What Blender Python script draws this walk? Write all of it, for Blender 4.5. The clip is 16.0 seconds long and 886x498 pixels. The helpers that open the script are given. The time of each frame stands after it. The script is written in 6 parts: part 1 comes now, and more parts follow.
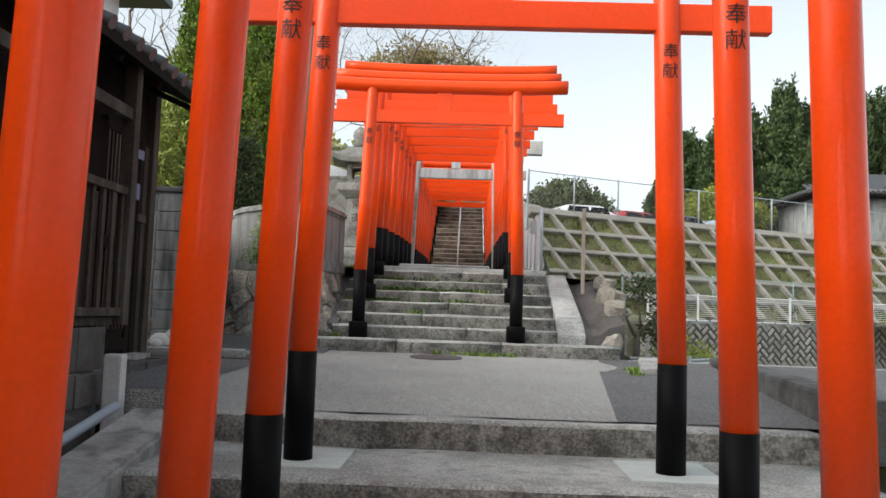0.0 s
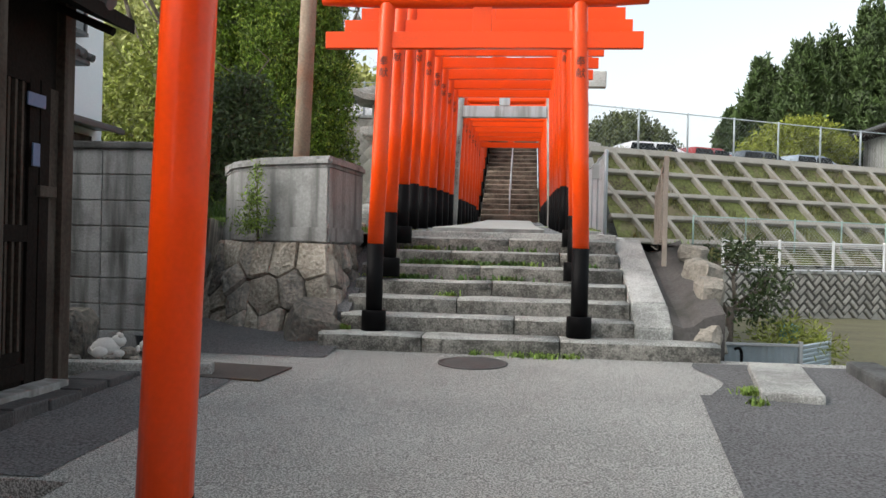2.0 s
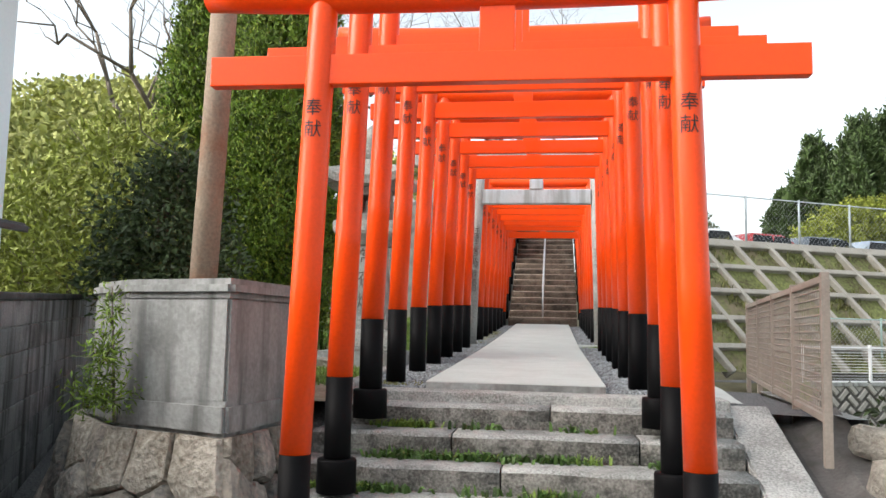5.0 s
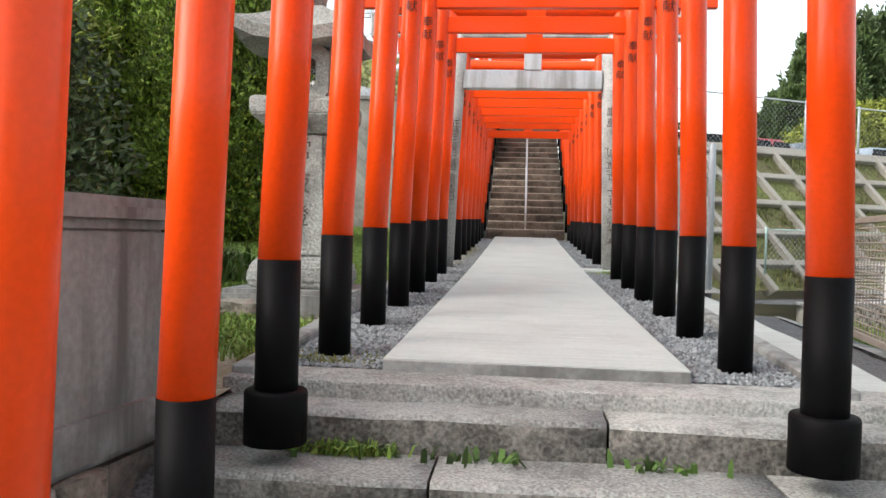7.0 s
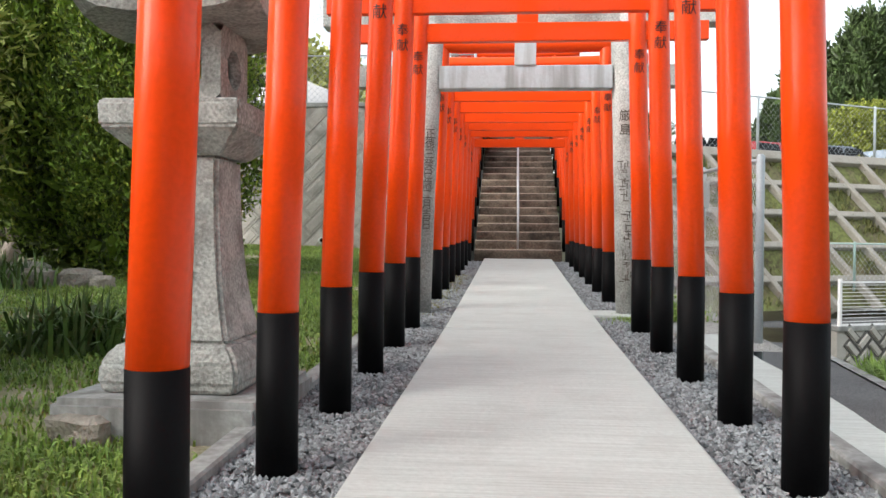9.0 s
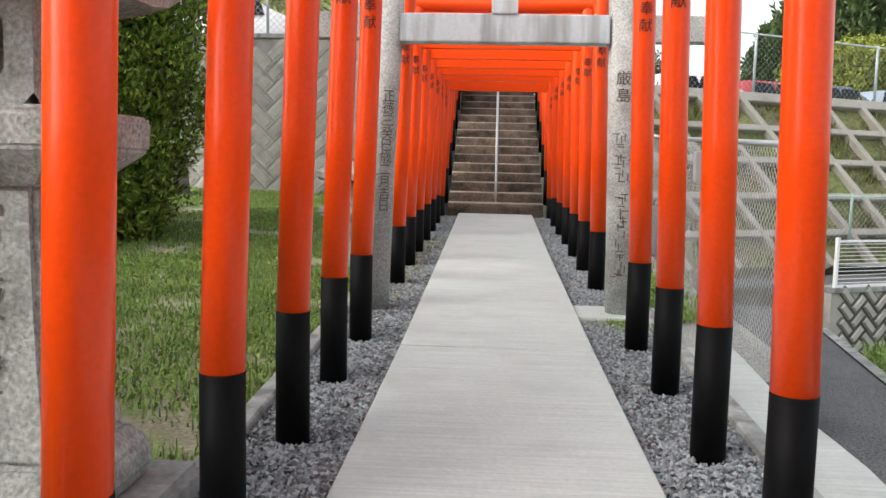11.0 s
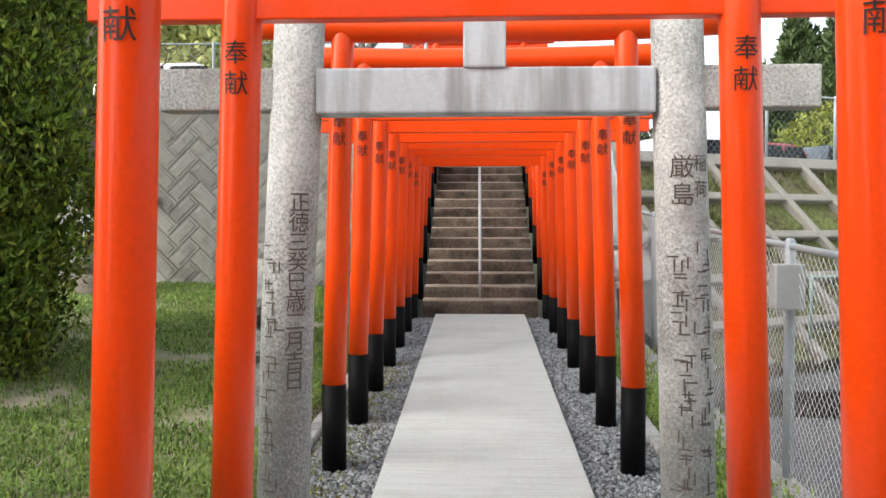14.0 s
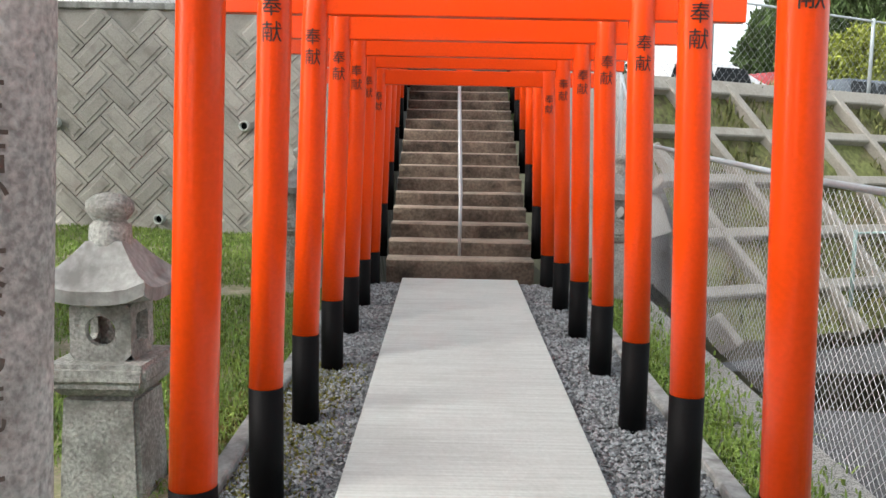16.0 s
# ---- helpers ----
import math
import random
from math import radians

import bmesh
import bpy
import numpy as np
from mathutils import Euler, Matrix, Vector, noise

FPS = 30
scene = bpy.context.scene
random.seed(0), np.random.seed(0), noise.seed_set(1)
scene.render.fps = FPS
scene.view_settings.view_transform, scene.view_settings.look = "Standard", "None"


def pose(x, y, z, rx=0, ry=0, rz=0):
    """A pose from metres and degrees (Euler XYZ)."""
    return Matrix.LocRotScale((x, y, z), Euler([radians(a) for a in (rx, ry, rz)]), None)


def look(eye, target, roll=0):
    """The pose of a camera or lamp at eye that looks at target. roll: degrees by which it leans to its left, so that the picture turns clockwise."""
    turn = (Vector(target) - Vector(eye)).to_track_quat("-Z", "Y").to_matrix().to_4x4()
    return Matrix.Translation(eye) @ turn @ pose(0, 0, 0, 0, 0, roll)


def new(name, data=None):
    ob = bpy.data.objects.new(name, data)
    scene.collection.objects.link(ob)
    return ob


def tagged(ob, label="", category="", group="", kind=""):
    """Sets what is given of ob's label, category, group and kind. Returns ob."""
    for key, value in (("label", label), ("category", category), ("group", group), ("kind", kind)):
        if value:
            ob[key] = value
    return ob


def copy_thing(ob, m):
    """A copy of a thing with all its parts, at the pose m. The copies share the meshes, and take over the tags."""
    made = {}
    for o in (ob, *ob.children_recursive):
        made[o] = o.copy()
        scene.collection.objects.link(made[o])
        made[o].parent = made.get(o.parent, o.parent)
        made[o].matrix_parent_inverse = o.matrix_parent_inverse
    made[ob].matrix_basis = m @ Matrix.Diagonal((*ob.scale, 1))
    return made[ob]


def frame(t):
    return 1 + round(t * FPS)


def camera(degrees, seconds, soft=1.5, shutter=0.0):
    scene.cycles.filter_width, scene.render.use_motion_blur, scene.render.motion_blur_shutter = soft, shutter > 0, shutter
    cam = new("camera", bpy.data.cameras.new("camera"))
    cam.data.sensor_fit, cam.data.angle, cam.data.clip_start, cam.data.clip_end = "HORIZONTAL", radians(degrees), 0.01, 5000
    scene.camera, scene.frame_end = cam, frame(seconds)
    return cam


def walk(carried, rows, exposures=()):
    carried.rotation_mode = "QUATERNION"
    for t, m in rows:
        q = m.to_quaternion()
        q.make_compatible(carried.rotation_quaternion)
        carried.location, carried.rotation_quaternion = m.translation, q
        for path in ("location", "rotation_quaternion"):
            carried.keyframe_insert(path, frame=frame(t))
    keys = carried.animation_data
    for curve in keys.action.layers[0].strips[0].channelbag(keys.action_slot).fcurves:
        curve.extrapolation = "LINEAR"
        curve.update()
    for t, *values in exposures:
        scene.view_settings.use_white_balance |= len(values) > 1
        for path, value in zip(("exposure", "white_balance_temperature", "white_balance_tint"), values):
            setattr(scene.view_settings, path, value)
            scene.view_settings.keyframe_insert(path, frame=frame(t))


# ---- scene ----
cam = camera(57.3, 16.0)
PATH = [
    (0, (0.349, -1.831, 0.489), (0.285, 0.162, 0.642), 2.0),
    (0.5, (0.332, -1.321, 0.631), (0.255, 0.672, 0.783), 1.0),
    (1, (0.392, -0.74, 0.659), (0.258, 1.252, 0.772), 0.0),
    (1.5, (0.429, -0.185, 0.821), (0.208, 1.802, 0.856), 0.6),
    (2, (0.413, 0.415, 0.935), (0.217, 2.406, 0.928), 1.4),
    (2.5, (0.41, 1.007, 0.968), (0.224, 2.998, 0.951), 2.2),
    (3, (0.401, 1.629, 1.132), (0.12, 3.609, 1.082), 2.0),
    (3.5, (0.364, 2.224, 1.282), (0.066, 4.202, 1.27), 2.2),
    (4, (0.384, 2.755, 1.415), (0.147, 4.738, 1.514), 1.6),
    (4.2, (0.392, 2.987, 1.436), (0.095, 4.954, 1.639), 1.3),
    (6.3, (-0.026, 5.575, 1.682), (-0.148, 7.57, 1.75), 2.4),
    (6.5, (-0.047, 5.839, 1.662), (-0.143, 7.837, 1.642), 2.7),
    (7, (-0.07, 6.448, 1.699), (-0.262, 8.439, 1.665), 1.6),
    (7.5, (-0.095, 7.02, 1.709), (-0.252, 9.013, 1.68), 2.0),
    (8, (-0.071, 7.563, 1.721), (-0.209, 9.558, 1.759), 1.2),
    (8.5, (-0.069, 8.006, 1.9), (-0.275, 9.995, 1.913), 0.8),
    (9, (-0.097, 8.356, 1.992), (-0.268, 10.348, 1.975), 0.6),
    (9.2, (-0.084, 8.477, 2.043), (-0.229, 10.471, 2.011), 0.2),
    (11.3, (-0.054, 9.725, 2.503), (-0.176, 11.709, 2.287), 1.5),
    (11.5, (-0.063, 9.824, 2.528), (-0.195, 11.807, 2.308), 1.4),
    (12, (-0.093, 10.098, 2.654), (-0.166, 12.09, 2.492), 0.9),
    (12.5, (-0.073, 10.473, 2.698), (-0.116, 12.468, 2.555), 1.6),
    (13, (-0.045, 10.93, 2.775), (-0.105, 12.922, 2.612), 1.5),
    (13.5, (-0.039, 11.469, 2.846), (-0.068, 13.467, 2.772), 1.3),
    (14, (-0.03, 12.062, 2.875), (-0.116, 14.06, 2.825), -0.0),
    (14.5, (-0.085, 12.693, 2.867), (-0.174, 14.689, 2.779), 1.2),
    (15, (-0.111, 13.341, 2.855), (-0.158, 15.334, 2.69), 1.8),
    (15.5, (-0.142, 13.97, 2.888), (-0.174, 15.962, 2.703), 1.6),
    (16, (-0.146, 14.622, 2.928), (-0.155, 16.611, 2.717), 1.1),
]
walk(cam, [(t, look(eye, target, roll)) for t, eye, target, roll in PATH], [(0.0, 0.92), (1.0, 0.9), (3.0, 1.08), (7.0, 1.32), (12.0, 1.23), (16.0, 1.28)])

# ---- sky and sun ----
world = bpy.data.worlds.new("sky")
scene.world = world
world.use_nodes = True
wn = world.node_tree.nodes
sky = wn.new("ShaderNodeTexSky")
sky.sky_type = "NISHITA"
sky.sun_disc = False
sky.sun_elevation, sky.sun_rotation = radians(36), radians(243)
sky.air_density, sky.dust_density = 1.0, 3.0
pale = wn.new("ShaderNodeHueSaturation")
pale.inputs["Saturation"].default_value = 0.34
pale.inputs["Hue"].default_value = 0.475
world.node_tree.links.new(sky.outputs[0], pale.inputs["Color"])
world.node_tree.links.new(pale.outputs[0], wn["Background"].inputs[0])
wn["Background"].inputs[1].default_value = 0.15
sun_data = bpy.data.lights.new("sun", "SUN")
sun_data.energy, sun_data.angle, sun_data.color = 0.9, radians(55), (1.0, 0.94, 0.83)
sun = new("sun", sun_data)
sun.matrix_world = look((-14, -7.1, 11.4), (0, 0, 0))


# ---- materials ----
def mat(name, base, rough=0.7, var=0.25, big=0.6, fine=30.0, bump=0.3, tint=None, metal=0.0, dist=0.01, island=0.0, coat=0.0, stain=None, stain_at=(0.55, 0.7), stain_scale=1.5, spec=0.5, hard=0.2, brush=0.0, streak=None, wbig=0.5):
    """A procedural surface: a base colour broken at two scales, an optional second colour in patches, and fine relief."""
    m = bpy.data.materials.new(name)
    m.use_nodes = True
    n, l = m.node_tree.nodes, m.node_tree.links
    b = n["Principled BSDF"]
    b.inputs["Roughness"].default_value = rough
    b.inputs["Metallic"].default_value = metal
    b.inputs["Specular IOR Level"].default_value = spec
    b.inputs["Coat Weight"].default_value = coat
    src = n.new("ShaderNodeNewGeometry").outputs["Position"]
    n1, n2 = n.new("ShaderNodeTexNoise"), n.new("ShaderNodeTexNoise")
    n1.inputs["Scale"].default_value, n2.inputs["Scale"].default_value = big, fine
    n1.inputs["Detail"].default_value, n2.inputs["Detail"].default_value = 5, 4
    for q in (n1, n2):
        l.new(src, q.inputs["Vector"])
    ramp = n.new("ShaderNodeValToRGB")
    lo = [c * (1 - var) for c in base]
    hi = [min(1, c * (1 + var)) for c in (tint or base)]
    ramp.color_ramp.elements[0].color, ramp.color_ramp.elements[1].color = (*lo, 1), (*hi, 1)
    ramp.color_ramp.elements[0].position, ramp.color_ramp.elements[1].position = 0.5 - hard, 0.5 + hard
    mixv = n.new("ShaderNodeMath")
    mixv.operation = "MULTIPLY_ADD"
    mixv.inputs[1].default_value = wbig
    half = n.new("ShaderNodeMath")
    half.operation = "MULTIPLY"
    half.inputs[1].default_value = 1 - wbig
    l.new(n2.outputs[0], half.inputs[0])
    l.new(n1.outputs[0], mixv.inputs[0])
    l.new(half.outputs[0], mixv.inputs[2])
    l.new(mixv.outputs[0], ramp.inputs[0])
    col = ramp.outputs[0]
    if stain:
        n3 = n.new("ShaderNodeTexNoise")
        n3.inputs["Scale"].default_value, n3.inputs["Detail"].default_value = stain_scale, 8
        n3.inputs["Roughness"].default_value = 0.65
        l.new(src, n3.inputs["Vector"])
        r3 = n.new("ShaderNodeMapRange")
        r3.inputs[1].default_value, r3.inputs[2].default_value = stain_at
        l.new(n3.outputs[0], r3.inputs[0])
        mx = n.new("ShaderNodeMix")
        mx.data_type = "RGBA"
        l.new(r3.outputs[0], mx.inputs[0])
        l.new(col, mx.inputs[6])
        mx.inputs[7].default_value = (*stain, 1)
        col = mx.outputs[2]
    if streak:
        # dirt that has run down the face
        mp, n4, r4, m4 = n.new("ShaderNodeMapping"), n.new("ShaderNodeTexNoise"), n.new("ShaderNodeMapRange"), n.new("ShaderNodeMix")
        mp.inputs["Scale"].default_value = (7, 7, 0.7)
        n4.inputs["Scale"].default_value, n4.inputs["Detail"].default_value = 1.0, 6
        r4.inputs[1].default_value, r4.inputs[2].default_value = 0.48, 0.66
        m4.data_type = "RGBA"
        m4.inputs[7].default_value = (*streak, 1)
        l.new(src, mp.inputs[0])
        l.new(mp.outputs[0], n4.inputs["Vector"])
        l.new(n4.outputs[0], r4.inputs[0])
        l.new(r4.outputs[0], m4.inputs[0])
        l.new(col, m4.inputs[6])
        col = m4.outputs[2]
    if brush:
        # fine lines of a broom drawn across
        mp, n5, r5, h5 = n.new("ShaderNodeMapping"), n.new("ShaderNodeTexNoise"), n.new("ShaderNodeMapRange"), n.new("ShaderNodeHueSaturation")
        mp.inputs["Scale"].default_value = (1.6, 70, 1.6)
        n5.inputs["Scale"].default_value, n5.inputs["Detail"].default_value = 1.0, 4
        r5.inputs[1].default_value, r5.inputs[2].default_value = 0.3, 0.7
        r5.inputs[3].default_value, r5.inputs[4].default_value = 1 - brush, 1 + brush
        l.new(src, mp.inputs[0])
        l.new(mp.outputs[0], n5.inputs["Vector"])
        l.new(n5.outputs[0], r5.inputs[0])
        l.new(r5.outputs[0], h5.inputs["Value"])
        l.new(col, h5.inputs["Color"])
        col = h5.outputs[0]
    if island:
        info, geo = n.new("ShaderNodeObjectInfo"), n.new("ShaderNodeNewGeometry")
        add = n.new("ShaderNodeMath")
        l.new(info.outputs["Random"], add.inputs[0])
        l.new(geo.outputs["Random Per Island"], add.inputs[1])
        fr = n.new("ShaderNodeMath")
        fr.operation = "FRACT"
        l.new(add.outputs[0], fr.inputs[0])
        mr = n.new("ShaderNodeMapRange")
        mr.inputs[3].default_value, mr.inputs[4].default_value = 1 - island, 1 + island
        l.new(fr.outputs[0], mr.inputs[0])
        hsv = n.new("ShaderNodeHueSaturation")
        l.new(mr.outputs[0], hsv.inputs["Value"])
        l.new(col, hsv.inputs["Color"])
        col = hsv.outputs[0]
    l.new(col, b.inputs["Base Color"])
    if bump:
        bp = n.new("ShaderNodeBump")
        bp.inputs["Strength"].default_value, bp.inputs["Distance"].default_value = bump, dist
        l.new(n2.outputs[0], bp.inputs["Height"])
        l.new(bp.outputs[0], b.inputs["Normal"])
    return m


VERMILION = mat("vermilion_paint", (0.90, 0.072, 0.004), 0.32, 0.09, 1.5, 60, 0.05, coat=0.15, spec=0.25)
BLACK = mat("black_paint", (0.0035, 0.0035, 0.004), 0.55, 0.3, 3, 80, 0.08, spec=0.09)
INK = mat("black_ink", (0.02, 0.012, 0.01), 0.6, 0.2)
ASPHALT = mat("worn_concrete_road", (0.325, 0.33, 0.312), 0.9, 0.5, 0.8, 110, 0.9, dist=0.01, wbig=0.12, stain=(0.25, 0.25, 0.235), stain_at=(0.55, 0.9), stain_scale=1.7, spec=0.25, hard=0.075)
DARK_ASPHALT = mat("dark_asphalt", (0.12, 0.123, 0.125), 0.9, 0.5, 0.8, 70, 0.8, spec=0.25, hard=0.11, wbig=0.2)
CONCRETE = mat("pale_concrete", (0.49, 0.535, 0.515), 0.9, 0.10, 1.2, 40, 0.3, spec=0.25, stain=(0.41, 0.44, 0.42), stain_at=(0.5, 0.85), stain_scale=3.2, brush=0.11)
OLD_CONCRETE = mat("weathered_concrete", (0.32, 0.335, 0.325), 0.9, 0.3, 1.0, 35, 0.5, spec=0.25, stain=(0.13, 0.13, 0.122), stain_at=(0.5, 0.75), stain_scale=2.2, streak=(0.17, 0.172, 0.165))
STEP_STONE = mat("granite_step", (0.35, 0.36, 0.342), 0.9, 0.5, 1.3, 80, 1.0, hard=0.12, spec=0.25, stain=(0.19, 0.192, 0.18), stain_at=(0.5, 0.75), stain_scale=9)
# Riser faces: dirt and moss, with shade against the treads painted in too.
STEP_FACE = mat("dirty_shaded_step_face", (0.13, 0.128, 0.115), 0.95, 0.45, 3.0, 60, 0.9, spec=0.2, hard=0.12, tint=(0.21, 0.205, 0.185), stain=(0.07, 0.07, 0.062), stain_at=(0.47, 0.66), stain_scale=13)
BROWN_FACE = mat("mossy_shaded_riser", (0.10, 0.08, 0.062), 0.95, 0.4, 2.0, 30, 0.5, spec=0.2, tint=(0.17, 0.14, 0.11), stain=(0.03, 0.026, 0.022), stain_at=(0.45, 0.7), stain_scale=3)
GRANITE = mat("granite", (0.44, 0.45, 0.43), 0.9, 0.42, 1.5, 70, 0.9, stain=(0.20, 0.19, 0.17), stain_at=(0.52, 0.8), stain_scale=2.5, spec=0.25, hard=0.12)
PALE_BEAM = mat("painted_concrete", (0.58, 0.65, 0.68), 0.85, 0.10, 1.5, 40, 0.25, spec=0.25, stain=(0.30, 0.32, 0.32), stain_at=(0.56, 0.8), stain_scale=2.5, streak=(0.33, 0.36, 0.365))
BROWN_STEP = mat("damp_concrete_step", (0.30, 0.255, 0.205), 0.9, 0.3, 1.0, 30, 0.4, spec=0.3, stain=(0.15, 0.125, 0.10), stain_at=(0.5, 0.75), stain_scale=2.5)
ROCK = mat("field_stone", (0.21, 0.215, 0.21), 0.9, 0.4, 2.5, 25, 1.0, spec=0.2, hard=0.13, tint=(0.25, 0.225, 0.19), dist=0.03, island=0.35, stain=(0.07, 0.07, 0.06), stain_at=(0.55, 0.75), stain_scale=4)
PALE_ROCK = mat("pale_stone", (0.31, 0.29, 0.25), 0.9, 0.35, 2.5, 35, 0.9, dist=0.03, spec=0.2, stain=(0.14, 0.13, 0.11), stain_at=(0.5, 0.75), stain_scale=5)
BLOCK = mat("concrete_block", (0.30, 0.315, 0.32), 0.9, 0.3, 1.5, 60, 0.5, island=0.2, spec=0.25, stain=(0.06, 0.062, 0.06), stain_at=(0.5, 0.72), stain_scale=1.8, streak=(0.085, 0.088, 0.085))
DARK_BLOCK = mat("mossy_block", (0.105, 0.1, 0.096), 0.9, 0.35, 1.5, 40, 0.6, island=0.2, spec=0.2, stain=(0.05, 0.05, 0.043), stain_at=(0.45, 0.7), stain_scale=2.5)
COPING = mat("blackened_coping", (0.10, 0.105, 0.105), 0.9, 0.4, 2.0, 50, 0.5, spec=0.25, stain=(0.03, 0.031, 0.03), stain_at=(0.42, 0.66), stain_scale=3)
TAN_ROCK = mat("tan_field_stone", (0.25, 0.215, 0.165), 0.9, 0.4, 2.5, 30, 1.0, spec=0.2, hard=0.13, tint=(0.30, 0.28, 0.24), dist=0.03, island=0.3, stain=(0.10, 0.085, 0.065), stain_at=(0.55, 0.78), stain_scale=4)
LANTERN_STONE = mat("mottled_granite", (0.36, 0.375, 0.35), 0.92, 0.45, 2.0, 60, 1.0, stain=(0.16, 0.165, 0.15), stain_at=(0.48, 0.72), stain_scale=5, spec=0.2, hard=0.13)
PARAPET = mat("streaked_parapet", (0.26, 0.268, 0.26), 0.9, 0.3, 1.0, 35, 0.5, spec=0.25, stain=(0.12, 0.12, 0.113), stain_at=(0.5, 0.75), stain_scale=2.2, streak=(0.14, 0.142, 0.137))
WOOD = mat("weathered_wood", (0.05, 0.04, 0.032), 0.85, 0.5, 3, 40, 0.5, spec=0.2, streak=(0.10, 0.088, 0.075))
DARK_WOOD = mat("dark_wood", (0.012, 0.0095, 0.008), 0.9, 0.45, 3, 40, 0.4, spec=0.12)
POLE_WOOD = mat("pole_wood", (0.30, 0.235, 0.175), 0.85, 0.35, 1.5, 50, 0.5, stain=(0.30, 0.13, 0.06), stain_at=(0.5, 0.8), stain_scale=2)
WHITE_WALL = mat("white_plaster", (0.84, 0.91, 0.97), 0.8, 0.05, 0.8, 30, 0.1)
STEEL = mat("galvanised_steel", (0.48, 0.50, 0.52), 0.45, 0.15, 4, 60, 0.1, metal=0.6)
WHITE_PAINT = mat("white_paint", (0.78, 0.79, 0.8), 0.5, 0.05)
GRASS_SOIL = mat("lawn_soil", (0.29, 0.255, 0.18), 0.95, 0.4, 2.0, 45, 0.8, tint=(0.32, 0.29, 0.215), stain=(0.15, 0.185, 0.06), stain_at=(0.43, 0.62), stain_scale=1.3, hard=0.14)
GROUND = mat("earth_ground", (0.13, 0.11, 0.075), 0.95, 0.4, 0.6, 12, 0.7, tint=(0.12, 0.12, 0.06))
GRAVEL_BED = mat("gravel_bed", (0.12, 0.127, 0.135), 0.95, 0.4, 3, 90, 0.9, dist=0.02)
GRAVEL = mat("gravel", (0.23, 0.25, 0.26), 0.85, 0.2, 3, 40, 0.3, island=0.55)
TILE = mat("roof_tile", (0.07, 0.075, 0.08), 0.45, 0.25, 3, 40, 0.2)
GLASS = mat("dark_window", (0.02, 0.023, 0.025), 0.08, 0.1, 1, 5, 0)
HEDGE = mat("cypress_leaf", (0.105, 0.17, 0.014), 0.7, 0.45, 1.5, 20, 0.3, island=0.75)
TIP_LEAF = mat("young_cypress_tip", (0.21, 0.27, 0.025), 0.7, 0.3, 1.5, 20, 0.2, island=0.4)
LILY = mat("lily_leaf", (0.075, 0.135, 0.03), 0.5, 0.35, 1.5, 20, 0.2, island=0.4)
DARK_LEAF = mat("dark_leaf", (0.05, 0.078, 0.024), 0.6, 0.4, 1.5, 20, 0.3, island=0.5)
LIGHT_LEAF = mat("spring_leaf", (0.20, 0.235, 0.03), 0.7, 0.3, 1, 20, 0.3, island=0.4)
OLIVE_LEAF = mat("bamboo_leaf", (0.24, 0.28, 0.05), 0.7, 0.35, 1, 20, 0.3, island=0.5)
CONIFER_LEAF = mat("conifer_leaf", (0.05, 0.085, 0.022), 0.6, 0.45, 1.0, 8, 0.3, island=0.5)
BARK = mat("bark", (0.16, 0.135, 0.11), 0.9, 0.4, 3, 30, 0.8, dist=0.03)


# ---- builders ----
def bm_box(bm, x0, x1, y0, y1, z0, z1, m=None):
    vs = [bm.verts.new((x, y, z)) for z in (z0, z1) for y in (y0, y1) for x in (x0, x1)]
    fs = [bm.faces.new([vs[i] for i in f]) for f in ((0, 2, 3, 1), (4, 5, 7, 6), (0, 1, 5, 4), (2, 6, 7, 3), (0, 4, 6, 2), (1, 3, 7, 5))]
    if m is not None:
        bmesh.ops.transform(bm, matrix=m, verts=vs)
    return vs


def box(x0, x1, y0, y1, z0, z1, bevel=0.0, m=None):
    bm = bmesh.new()
    bm_box(bm, x0, x1, y0, y1, z0, z1, m)
    if bevel:
        bmesh.ops.bevel(bm, geom=bm.edges[:], offset=bevel, segments=2, profile=0.6, affect="EDGES")
    return bm


def lathe(profile, sides=24, bm=None, m=None, caps=True):
    """Rings of (radius, height, x shift), turned round z."""
    bm = bm or bmesh.new()
    rings = []
    for p in profile:
        r, z, sx = p[0], p[1], (p[2] if len(p) > 2 else 0.0)
        rings.append([bm.verts.new((sx + r * math.cos(2 * math.pi * k / sides), r * math.sin(2 * math.pi * k / sides), z)) for k in range(sides)])
    for a, b in zip(rings, rings[1:]):
        for k in range(sides):
            f = bm.faces.new((a[k], a[(k + 1) % sides], b[(k + 1) % sides], b[k]))
            f.smooth = True
    if caps:
        bm.faces.new(rings[0][::-1])
        bm.faces.new(rings[-1])
    if m is not None:
        bmesh.ops.transform(bm, matrix=m, verts=[v for r in rings for v in r])
    return bm


def tube(bm, a, b, r0, r1=None, sides=8, smooth=True):
    a, b = Vector(a), Vector(b)
    r1 = r0 if r1 is None else r1
    q = (b - a).to_track_quat("Z", "Y").to_matrix()
    ra, rb = [], []
    for k in range(sides):
        c = Vector((math.cos(2 * math.pi * k / sides), math.sin(2 * math.pi * k / sides), 0))
        ra.append(bm.verts.new(a + q @ (c * r0)))
        rb.append(bm.verts.new(b + q @ (c * r1)))
    for k in range(sides):
        f = bm.faces.new((ra[k], ra[(k + 1) % sides], rb[(k + 1) % sides], rb[k]))
        f.smooth = smooth
    bm.faces.new(ra[::-1])
    bm.faces.new(rb)
    return bm


def mesh_of(name, bm, material):
    me = bpy.data.meshes.new(name)
    bmesh.ops.recalc_face_normals(bm, faces=bm.faces[:])
    bm.to_mesh(me)
    bm.free()
    for q in material if isinstance(material, (list, tuple)) else [material]:
        me.materials.append(q)
    return me


